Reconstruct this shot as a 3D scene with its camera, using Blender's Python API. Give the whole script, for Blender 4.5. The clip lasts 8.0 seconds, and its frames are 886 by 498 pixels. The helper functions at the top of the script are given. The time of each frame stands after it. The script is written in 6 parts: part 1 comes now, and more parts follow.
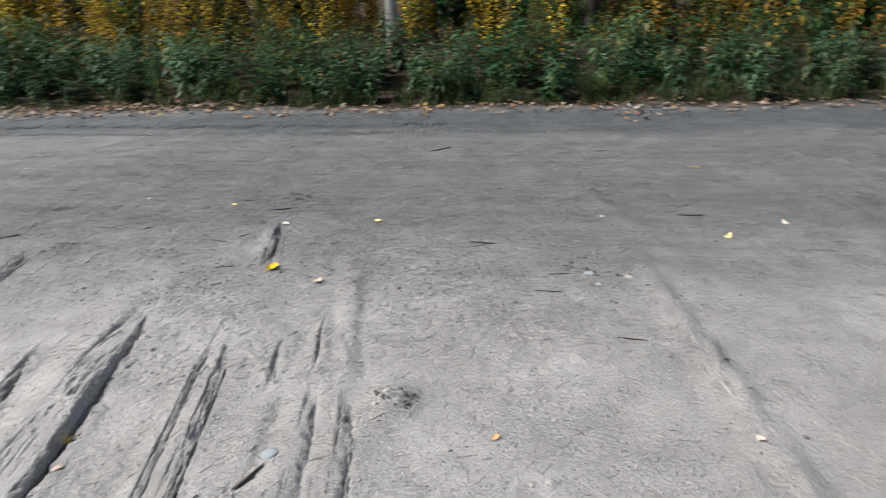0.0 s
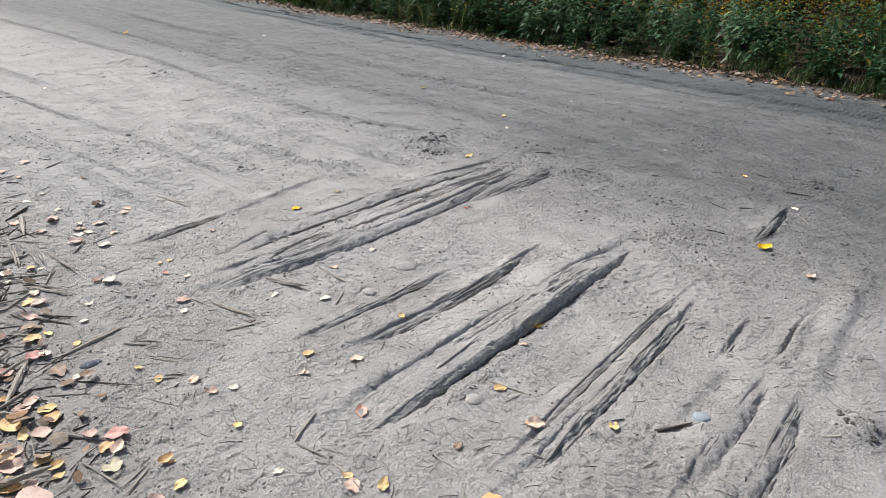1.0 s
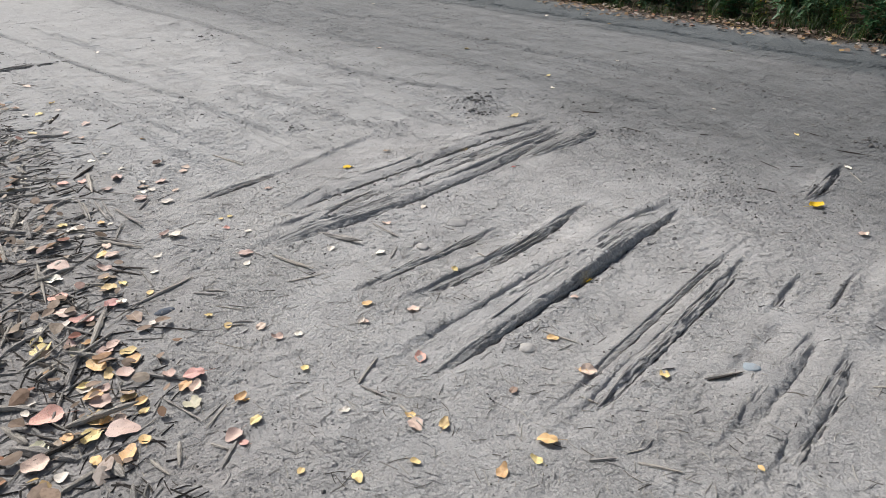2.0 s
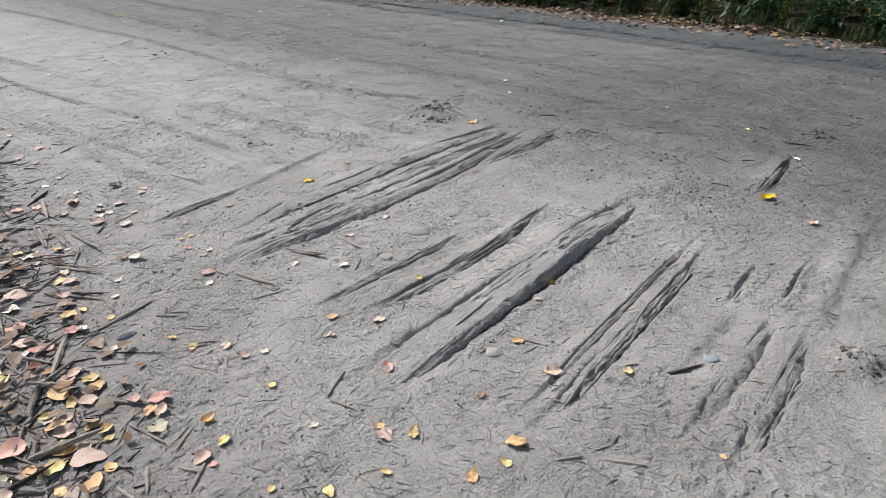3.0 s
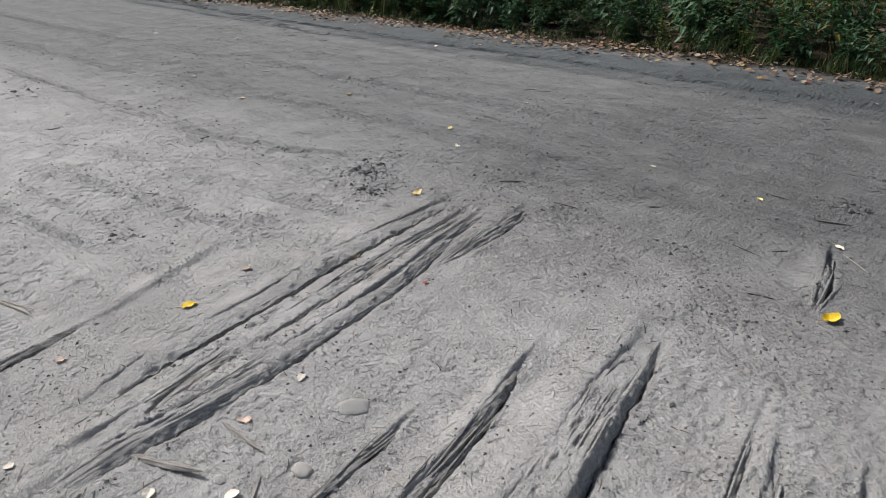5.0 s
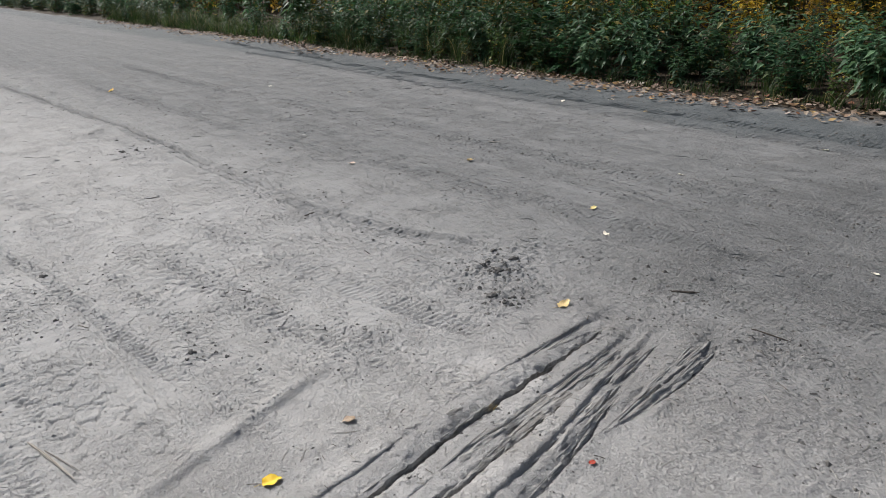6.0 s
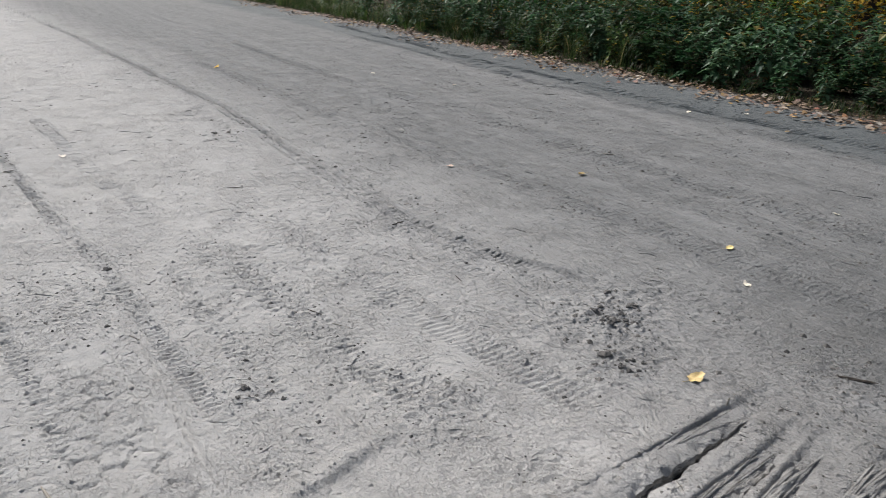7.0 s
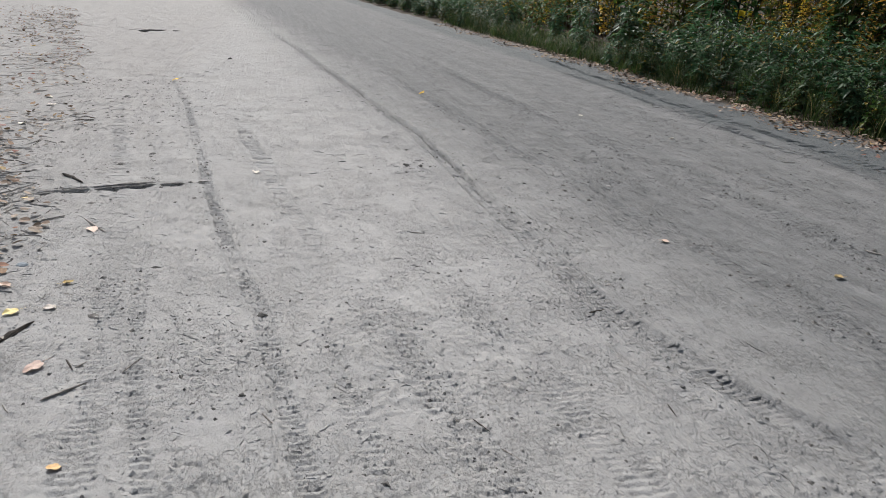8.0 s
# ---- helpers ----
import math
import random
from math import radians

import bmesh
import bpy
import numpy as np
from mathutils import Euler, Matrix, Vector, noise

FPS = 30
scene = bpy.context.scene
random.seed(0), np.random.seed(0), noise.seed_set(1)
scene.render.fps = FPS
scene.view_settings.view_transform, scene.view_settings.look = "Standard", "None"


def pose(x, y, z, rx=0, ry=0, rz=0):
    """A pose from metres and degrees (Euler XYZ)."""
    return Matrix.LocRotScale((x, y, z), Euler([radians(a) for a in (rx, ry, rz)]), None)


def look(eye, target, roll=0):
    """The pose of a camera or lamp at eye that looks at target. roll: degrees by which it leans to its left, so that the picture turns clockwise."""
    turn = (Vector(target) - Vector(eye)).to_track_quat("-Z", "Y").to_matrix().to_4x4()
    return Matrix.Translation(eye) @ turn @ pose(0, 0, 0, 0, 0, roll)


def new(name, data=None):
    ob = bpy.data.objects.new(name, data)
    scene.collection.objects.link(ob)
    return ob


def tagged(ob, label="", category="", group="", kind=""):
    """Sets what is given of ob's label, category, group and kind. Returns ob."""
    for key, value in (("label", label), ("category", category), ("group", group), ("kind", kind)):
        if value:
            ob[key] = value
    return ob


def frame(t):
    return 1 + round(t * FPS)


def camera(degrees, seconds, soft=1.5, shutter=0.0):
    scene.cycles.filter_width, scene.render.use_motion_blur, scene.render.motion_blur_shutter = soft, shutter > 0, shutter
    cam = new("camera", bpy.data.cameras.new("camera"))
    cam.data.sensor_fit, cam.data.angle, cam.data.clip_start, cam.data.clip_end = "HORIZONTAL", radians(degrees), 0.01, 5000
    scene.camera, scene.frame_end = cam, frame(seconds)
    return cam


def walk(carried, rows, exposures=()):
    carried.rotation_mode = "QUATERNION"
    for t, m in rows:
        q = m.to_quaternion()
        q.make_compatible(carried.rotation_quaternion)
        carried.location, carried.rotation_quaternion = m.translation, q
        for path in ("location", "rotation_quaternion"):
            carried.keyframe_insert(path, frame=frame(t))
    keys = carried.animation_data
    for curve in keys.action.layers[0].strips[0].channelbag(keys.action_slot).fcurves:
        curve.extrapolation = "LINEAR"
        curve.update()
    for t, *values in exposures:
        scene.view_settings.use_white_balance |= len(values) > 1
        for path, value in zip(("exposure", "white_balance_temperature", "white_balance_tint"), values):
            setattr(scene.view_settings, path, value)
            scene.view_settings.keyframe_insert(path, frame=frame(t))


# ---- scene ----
cam = camera(65.5, 8.0, soft=0.6, shutter=0.1)
PATH = [
    (0, (1.252, 0.083, 1.313), (0.993, 1.917, 0.559), -2.1),
    (0.1, (1.251, 0.091, 1.303), (0.729, 1.87, 0.551), -1.1),
    (0.3, (1.244, 0.069, 1.28), (0.328, 1.68, 0.529), 0.4),
    (0.5, (1.244, 0.069, 1.261), (0.109, 1.52, 0.484), 1.6),
    (0.6, (1.253, 0.062, 1.256), (0.032, 1.436, 0.469), 1.4),
    (1, (1.24, 0.018, 1.255), (-0.149, 1.204, 0.439), 0.9),
    (1.5, (1.249, -0.045, 1.248), (-0.172, 1.05, 0.362), -0.1),
    (1.7, (1.251, -0.063, 1.247), (-0.171, 1.013, 0.341), -0.3),
    (2.8, (1.296, -0.092, 1.273), (-0.102, 1.015, 0.367), -0.9),
    (3, (1.288, -0.069, 1.266), (-0.082, 1.083, 0.373), -1.9),
    (3.5, (1.196, 0.069, 1.251), (-0.052, 1.328, 0.325), -1.4),
    (4, (1.008, 0.308, 1.233), (-0.179, 1.603, 0.277), 1.0),
    (4.5, (0.74, 0.489, 1.215), (-0.475, 1.789, 0.303), -1.2),
    (5, (0.416, 0.638, 1.261), (-0.819, 1.945, 0.387), -0.8),
    (5.2, (0.277, 0.706, 1.264), (-1.022, 1.972, 0.42), -1.0),
    (6.3, (-0.4, 1.13, 1.26), (-1.872, 2.253, 0.505), -2.6),
    (6.5, (-0.465, 1.154, 1.26), (-1.918, 2.293, 0.491), -1.6),
    (7, (-0.688, 1.287, 1.225), (-2.286, 2.204, 0.445), 0.1),
    (7.5, (-0.92, 1.403, 1.206), (-2.67, 1.972, 0.423), 1.2),
    (8, (-1.279, 1.446, 1.203), (-3.09, 1.907, 0.491), 3.3),
]
walk(cam, [(t, look(eye, target, roll)) for t, eye, target, roll in PATH], [(0, 0.54), (0.5, 0.65), (1.0, 0.46), (2.3, 0.28), (4.0, 0.15), (5.0, 0.13), (6.3, 0.25), (7.3, 0.26), (8.0, 0.16)])

# ---- light ----
world = bpy.data.worlds.new("overcast_sky")
scene.world = world
world.use_nodes = True
wn = world.node_tree
sky = wn.nodes.new("ShaderNodeTexSky")
sky.sky_type = "NISHITA"
sky.sun_disc = False
sky.sun_elevation = radians(43)
sky.sun_rotation = radians(265)
sky.air_density = 1.0
sky.dust_density = 4.0
sky.ozone_density = 0.6
cloud = wn.nodes.new("ShaderNodeHueSaturation")
cloud.inputs["Saturation"].default_value = 0.85
wn.links.new(sky.outputs["Color"], cloud.inputs["Color"])
wn.links.new(cloud.outputs["Color"], wn.nodes["Background"].inputs["Color"])
wn.nodes["Background"].inputs["Strength"].default_value = 0.080

sun = new("sun", bpy.data.lights.new("sun", "SUN"))
sun.data.energy = 3.45
sun.data.angle = radians(6)
sun.data.color = (1.0, 0.985, 0.985)
sun.matrix_world = look((-7.2, -1.2, 6.9), (0, 0, 0))


# ---- materials ----
class Nodes:
    """A small helper round one node material."""

    def __init__(self, name):
        self.mat = bpy.data.materials.new(name)
        self.mat.use_nodes = True
        self.tree = self.mat.node_tree
        self.bsdf = self.tree.nodes["Principled BSDF"]

    def add(self, kind, **given):
        n = self.tree.nodes.new("ShaderNode" + kind)
        for key, value in given.items():
            self.plug(n.inputs[key.replace("_", " ")], value)
        return n

    def plug(self, socket, value):
        if isinstance(value, bpy.types.NodeSocket):
            self.tree.links.new(value, socket)
        else:
            socket.default_value = value

    def noise(self, where, scale, detail=4.0, rough=0.55):
        n = self.add("TexNoise", Scale=scale, Detail=detail, Roughness=rough)
        if where is not None:
            self.plug(n.inputs["Vector"], where)
        return n.outputs["Fac"]

    def ramp(self, fac, *stops):
        n = self.tree.nodes.new("ShaderNodeValToRGB")
        self.plug(n.inputs["Fac"], fac)
        band = n.color_ramp.elements
        while len(band) < len(stops):
            band.new(0.5)
        for e, (at, c) in zip(band, stops):
            e.position = at
            e.color = (*c, 1) if len(c) == 3 else c
        return n.outputs["Color"]

    def step(self, value, low, high):
        n = self.tree.nodes.new("ShaderNodeMapRange")
        n.interpolation_type = "SMOOTHSTEP"
        self.plug(n.inputs["Value"], value)
        n.inputs["From Min"].default_value, n.inputs["From Max"].default_value = low, high
        return n.outputs["Result"]

    def math(self, op, a, b=0.0):
        n = self.tree.nodes.new("ShaderNodeMath")
        n.operation = op
        self.plug(n.inputs[0], a), self.plug(n.inputs[1], b)
        return n.outputs[0]

    def mix(self, fac, a, b, blend="MIX"):
        n = self.tree.nodes.new("ShaderNodeMix")
        n.data_type, n.blend_type = "RGBA", blend
        for socket, value in ((n.inputs[0], fac), (n.inputs[6], a), (n.inputs[7], b)):
            if isinstance(value, tuple) and len(value) == 3:
                value = (*value, 1)
            self.plug(socket, value)
        return n.outputs[2]

    def stretch(self, where, x, y, z):
        n = self.tree.nodes.new("ShaderNodeMapping")
        n.inputs["Scale"].default_value = (x, y, z)
        self.plug(n.inputs["Vector"], where)
        return n.outputs["Vector"]

    def bump(self, height, strength, distance, under=None):
        n = self.add("Bump", Strength=strength, Distance=distance, Height=height)
        if under is not None:
            self.plug(n.inputs["Normal"], under)
        return n.outputs["Normal"]

    def finish(self, color, rough=0.8, normal=None, gloss=0.5):
        self.plug(self.bsdf.inputs["Base Color"], color)
        self.plug(self.bsdf.inputs["Roughness"], rough)
        self.plug(self.bsdf.inputs["Specular IOR Level"], gloss)
        if normal is not None:
            self.plug(self.bsdf.inputs["Normal"], normal)
        return self.mat


def ground_material():
    n = Nodes("sandy_soil")
    pos = n.tree.nodes.new("ShaderNodeNewGeometry").outputs["Position"]
    axes = n.add("SeparateXYZ", Vector=pos)
    x, y = axes.outputs["X"], axes.outputs["Y"]
    broad = n.noise(pos, 0.9, 5, 0.6)
    mid = n.noise(pos, 7, 5, 0.65)
    fine = n.noise(pos, 60, 4, 0.7)
    grain = n.noise(pos, 420, 2, 0.7)
    patchy = n.step(n.noise(pos, 2.4, 4, 0.6), 0.36, 0.66)
    sand = n.ramp(mid, (0.28, (0.445, 0.434, 0.421)), (0.5, (0.535, 0.524, 0.508)), (0.75, (0.60, 0.590, 0.574)))
    sand = n.mix(n.step(broad, 0.35, 0.7), sand, n.mix(0.5, sand, (0.48, 0.465, 0.44)))
    speck = n.noise(pos, 210, 3, 0.75)
    packed = n.math("MULTIPLY", n.step(n.math("ADD", x, n.math("MULTIPLY", broad, 0.8)), -1.3, -2.2), n.math("ADD", 0.55, n.math("MULTIPLY", mid, 0.45)))
    loose_share = n.math("SUBTRACT", 1.0, n.math("MULTIPLY", packed, 0.85))
    sand = n.mix(n.math("MULTIPLY", n.step(speck, 0.50, 0.39), n.math("MULTIPLY", loose_share, 0.26)), sand, (0.27, 0.264, 0.25))
    sand = n.mix(n.math("MULTIPLY", n.step(n.noise(pos, 120, 3, 0.7), 0.58, 0.66), n.math("MULTIPLY", loose_share, n.math("ADD", 0.15, n.math("MULTIPLY", patchy, 0.3)))), sand, (0.19, 0.186, 0.175))
    sand = n.mix(n.math("MULTIPLY", n.step(n.noise(n.stretch(pos, 1, 1.07, 1), 180, 3, 0.65), 0.58, 0.68), n.math("MULTIPLY", loose_share, 0.28)), sand, (0.66, 0.655, 0.635))
    sand = n.mix(n.math("MULTIPLY", n.step(grain, 0.48, 0.36), n.math("MULTIPLY", loose_share, 0.2)), sand, (0.25, 0.243, 0.23))
    sand = n.mix(n.math("MULTIPLY", n.step(grain, 0.54, 0.66), n.math("MULTIPLY", loose_share, 0.12)), sand, (0.72, 0.71, 0.685))
    sand = n.mix(n.math("MULTIPLY", packed, 0.8), sand, n.ramp(n.noise(pos, 14, 5, 0.65), (0.3, (0.310, 0.310, 0.298)), (0.5, (0.350, 0.351, 0.340)), (0.72, (0.395, 0.394, 0.383))))
    # trodden, damp carriageway
    wavy = n.math("ADD", y, n.math("MULTIPLY", n.math("SUBTRACT", broad, 0.5), 0.9))
    lanes = n.noise(n.stretch(pos, 0.05, 2.6, 1), 1.6, 5, 0.6)
    bent = n.math("ADD", wavy, n.math("MULTIPLY", n.math("MINIMUM", n.math("ADD", x, 4.0), 0.0), -0.1))
    damp = n.math("MULTIPLY", n.step(bent, 2.0, 4.0), n.math("ADD", 0.62, n.math("MULTIPLY", n.math("ADD", lanes, n.noise(n.stretch(pos, 0.035, 5.5, 1), 2.2, 4, 0.6)), 0.34)))
    road = n.ramp(mid, (0.3, (0.175, 0.179, 0.178)), (0.7, (0.225, 0.229, 0.227)))
    road = n.mix(n.math("MULTIPLY", n.step(n.noise(n.stretch(pos, 0.5, 1, 1), 120, 3, 0.7), 0.57, 0.66), 0.7), road, (0.10, 0.10, 0.097))
    road = n.mix(n.math("MULTIPLY", n.step(n.noise(n.stretch(pos, 0.6, 1.1, 1), 100, 3, 0.7), 0.6, 0.7), 0.6), road, (0.33, 0.33, 0.32))
    trodden = n.math("MULTIPLY", n.step(x, -0.4, 0.9), n.math("ADD", 0.06, n.math("MULTIPLY", broad, 0.22)))
    dashes = n.noise(n.stretch(pos, 0.3, 1.1, 1), 42, 4, 0.65)
    lines = n.noise(n.stretch(pos, 0.10, 1.0, 1), 30, 4, 0.65)
    worked = n.step(n.noise(n.stretch(pos, 0.12, 1.0, 1), 3.2, 4, 0.6), 0.36, 0.62)
    road = n.mix(n.math("MULTIPLY", n.step(lines, 0.57, 0.66), n.math("ADD", 0.05, n.math("MULTIPLY", worked, 0.25))), road, (0.085, 0.086, 0.085))
    road = n.mix(n.math("MULTIPLY", n.step(lines, 0.45, 0.33), 0.3), road, (0.29, 0.293, 0.29))
    # dark dashes painted in, mostly for the shadows of small lumps
    road = n.mix(n.math("MULTIPLY", n.step(dashes, 0.59, 0.63), n.math("ADD", 0.12, n.math("MULTIPLY", worked, 0.35))), road, (0.06, 0.06, 0.058))
    wheeled = n.math("MULTIPLY", n.step(bent, 1.7, 3.2), worked)
    sand = n.mix(n.math("MULTIPLY", n.step(dashes, 0.59, 0.63), n.math("MULTIPLY", wheeled, 0.4)), sand, (0.17, 0.168, 0.16))
    sand = n.mix(trodden, sand, (0.36, 0.355, 0.345), "MULTIPLY")
    road = n.mix(n.math("MULTIPLY", n.step(x, -3.0, 0.6), 0.10), road, (0.45, 0.45, 0.45), "MULTIPLY")
    color = n.mix(n.math("MINIMUM", damp, 1.0), sand, road)
    # wet gravelly wheel strip along the far verge
    strip = n.math("MULTIPLY", n.step(wavy, 5.75, 6.15), n.math("SUBTRACT", 1.0, n.step(wavy, 6.75, 7.05)))
    color = n.mix(n.math("MULTIPLY", strip, 0.88), color, n.ramp(fine, (0.3, (0.062, 0.073, 0.076)), (0.75, (0.165, 0.182, 0.186))))
    # dark humus by the litter and under the woods, there darkened for shade
    low = n.math("ADD", n.math("MULTIPLY", y, 1.0), n.math("MULTIPLY", n.math("SUBTRACT", n.noise(pos, 2.3, 5, 0.6), 0.5), 1.5))
    humus = n.math("SUBTRACT", 1.0, n.step(low, -0.15, 0.75))
    color = n.mix(n.math("MULTIPLY", humus, n.math("ADD", 0.25, n.math("MULTIPLY", n.step(x, -4.2, -2.6), 0.32))), color, n.ramp(fine, (0.3, (0.18, 0.162, 0.145)), (0.7, (0.38, 0.352, 0.325))))
    # woods floor: humus and leaves, with missing tree shade put into the colour
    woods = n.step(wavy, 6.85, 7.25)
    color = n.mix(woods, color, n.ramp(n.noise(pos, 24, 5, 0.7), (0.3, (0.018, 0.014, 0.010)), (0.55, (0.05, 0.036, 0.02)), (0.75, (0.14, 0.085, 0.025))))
    rough = n.math("SUBTRACT", 0.95, n.math("MULTIPLY", strip, 0.12))
    normal = n.bump(n.math("MULTIPLY", grain, loose_share), 0.8, 0.0022)
    normal = n.bump(n.noise(pos, 260, 3, 0.7), 0.8, 0.003, normal)
    normal = n.bump(n.math("MULTIPLY", n.noise(pos, 115, 4, 0.75), loose_share), 0.7, 0.009, normal)
    normal = n.bump(n.math("MULTIPLY", n.math("MULTIPLY", fine, loose_share), n.math("ADD", 0.6, patchy)), 1.0, 0.015, normal)
    normal = n.bump(n.math("MULTIPLY", n.math("ADD", lines, dashes), n.step(bent, 1.7, 3.2)), 0.5, 0.008, normal)
    along_road = n.add("CombineXYZ", X=n.math("MULTIPLY", x, 0.05), Y=bent, Z=0.0).outputs["Vector"]
    scored = n.math("MULTIPLY", n.noise(along_road, 38, 3, 0.6), n.step(n.noise(along_road, 2.6, 3, 0.6), 0.42, 0.60))
    normal = n.bump(n.math("MULTIPLY", scored, n.step(bent, 1.9, 3.0)), 0.9, 0.018, normal)
    crust = n.math("MULTIPLY", n.step(n.noise(pos, 34, 5, 0.72), 0.49, 0.54), n.step(n.noise(pos, 3.1, 3, 0.6), 0.38, 0.62))
    normal = n.bump(crust, 0.9, 0.0036, normal)
    scabs = n.math("MULTIPLY", n.step(n.noise(n.stretch(pos, 0.8, 1.2, 1), 75, 3, 0.6), 0.53, 0.58), n.step(n.noise(pos, 5.3, 3, 0.6), 0.42, 0.6))
    normal = n.bump(scabs, 0.9, 0.0040, normal)
    return n.finish(color, rough, normal, 0.35)


def wood_material(name, dark, light, dusty):
    n = Nodes(name)
    spot = n.add("TexCoord").outputs["Object"]
    pos = n.tree.nodes.new("ShaderNodeNewGeometry").outputs["Position"]
    fibre = n.noise(n.stretch(spot, 1, 0.018, 1), 210, 5, 0.75)
    patch = n.noise(spot, 7, 4, 0.6)
    color = n.ramp(fibre, (0.38, dark), (0.51, light), (0.72, tuple(min(1, c * 1.3) for c in light)))
    color = n.mix(n.step(patch, 0.35, 0.75), n.mix(0.35, color, dark), color)
    sandy = n.noise(pos, 16, 6, 0.7)
    color = n.mix(n.step(sandy, 0.62 - dusty, 0.75 - dusty), color, n.ramp(n.noise(pos, 90, 3), (0.3, (0.28, 0.275, 0.262)), (0.7, (0.48, 0.472, 0.45))))
    normal = n.bump(fibre, 0.9, 0.006)
    normal = n.bump(n.noise(pos, 150, 4, 0.7), 0.7, 0.006, normal)
    return n.finish(color, 0.9, normal, 0.25)


def leaf_material(name, main, edge, spots=(0.12, 0.07, 0.03)):
    n = Nodes(name)
    spot = n.add("TexCoord").outputs["Object"]
    chance = n.add("ObjectInfo").outputs["Random"]
    color = n.mix(n.step(n.noise(spot, 45, 4, 0.6), 0.38, 0.66), main, edge)
    color = n.mix(n.step(n.noise(spot, 22, 3, 0.6), 0.56, 0.74), color, n.mix(0.3, color, spots))
    color = n.mix(n.step(n.noise(spot, 14, 4, 0.65), 0.62, 0.70), color, spots)
    sides = n.add("SeparateXYZ", Vector=spot)
    off = n.math("ABSOLUTE", sides.outputs["X"])
    rib = n.math("SUBTRACT", 1.0, n.step(off, 0.006, 0.022))
    veins = n.math("PINGPONG", n.math("SUBTRACT", sides.outputs["Y"], n.math("MULTIPLY", off, 0.8)), 0.055)
    rib = n.math("MAXIMUM", rib, n.math("MULTIPLY", n.math("SUBTRACT", 1.0, n.step(veins, 0.003, 0.012)), 0.5))
    color = n.mix(n.math("MULTIPLY", rib, 0.35), color, (0.72, 0.58, 0.40))
    tone = n.add("HueSaturation", Color=color, Value=n.math("ADD", 0.86, n.math("MULTIPLY", chance, 0.40)), Hue=n.math("ADD", 0.488, n.math("MULTIPLY", chance, 0.024)))
    return n.finish(tone.outputs["Color"], 0.6, n.bump(n.math("ADD", n.noise(spot, 12, 4), n.math("MULTIPLY", rib, 0.3)), 0.35, 0.003), 0.4)


def litter_material():
    n = Nodes("mixed_leaf_litter")
    chance = n.tree.nodes.new("ShaderNodeNewGeometry").outputs["Random Per Island"]
    n_ramp = n.ramp(chance, (0.0, (0.10, 0.07, 0.045)), (0.22, (0.30, 0.22, 0.16)), (0.4, (0.16, 0.11, 0.075)), (0.55, (0.44, 0.37, 0.29)), (0.72, (0.25, 0.145, 0.085)),
                    (0.83, (0.42, 0.30, 0.12)), (0.92, (0.22, 0.07, 0.05)), (1.0, (0.52, 0.47, 0.40)))
    pos = n.tree.nodes.new("ShaderNodeNewGeometry").outputs["Position"]
    color = n.mix(n.step(n.noise(pos, 70, 4), 0.4, 0.7), n_ramp, n.mix(0.45, n_ramp, (0.10, 0.06, 0.03)))
    return n.finish(color, 0.7, n.bump(n.noise(pos, 200, 2), 0.4, 0.0015), 0.3)


def foliage_material(name, dark, light, turning, share):
    """Green leaves of which a share has turned."""
    n = Nodes(name)
    geo = n.tree.nodes.new("ShaderNodeNewGeometry")
    chance = geo.outputs["Random Per Island"]
    color = n.mix(n.math("POWER", chance, 1.3), dark, light)
    tone = n.add("HueSaturation", Color=color, Hue=n.math("ADD", 0.485, n.math("MULTIPLY", n.add("ObjectInfo").outputs["Random"], 0.03)), Value=n.math("ADD", 0.65, n.math("MULTIPLY", n.add("ObjectInfo").outputs["Random"], 0.7)))
    color = tone.outputs["Color"]
    color = n.mix(n.step(n.math("FRACT", n.math("MULTIPLY", chance, 17.31)), 1.0 - share - 0.02, 1.0 - share + 0.02), color, turning)
    color = n.mix(n.math("MULTIPLY", n.step(n.noise(geo.outputs["Position"], 30, 3), 0.5, 0.8), 0.25), color, (0.09, 0.075, 0.03))
    n.finish(color, 0.52, n.bump(n.noise(geo.outputs["Position"], 120, 2), 0.3, 0.002), 0.4)
    thin = n.add("BsdfTranslucent", Color=color)
    both = n.add("MixShader", Fac=0.35)
    n.plug(both.inputs[1], n.bsdf.outputs[0]), n.plug(both.inputs[2], thin.outputs[0])
    n.plug(n.tree.nodes["Material Output"].inputs["Surface"], both.outputs[0])
    return n.mat


def stone_material(name, low, high):
    n = Nodes(name)
    spot = n.add("TexCoord").outputs["Object"]
    pos = n.tree.nodes.new("ShaderNodeNewGeometry").outputs["Position"]
    color = n.ramp(n.noise(spot, 40, 5, 0.65), (0.3, low), (0.7, high))
    color = n.mix(n.step(n.noise(pos, 55, 4, 0.6), 0.55, 0.72), color, (0.33, 0.31, 0.285))
    return n.finish(color, 0.8, n.bump(n.noise(spot, 150, 4), 0.6, 0.003), 0.35)


def bark_material(name, low, high, scars):
    n = Nodes(name)
    spot = n.add("TexCoord").outputs["Object"]
    rings = n.noise(n.stretch(spot, 1, 1, 3.5), 9, 5, 0.65)
    color = n.ramp(n.noise(spot, 4, 5), (0.3, low), (0.7, high))
    color = n.mix(n.step(rings, 0.58, 0.68), color, scars)
    return n.finish(color, 0.9, n.bump(rings, 0.6, 0.015), 0.2)


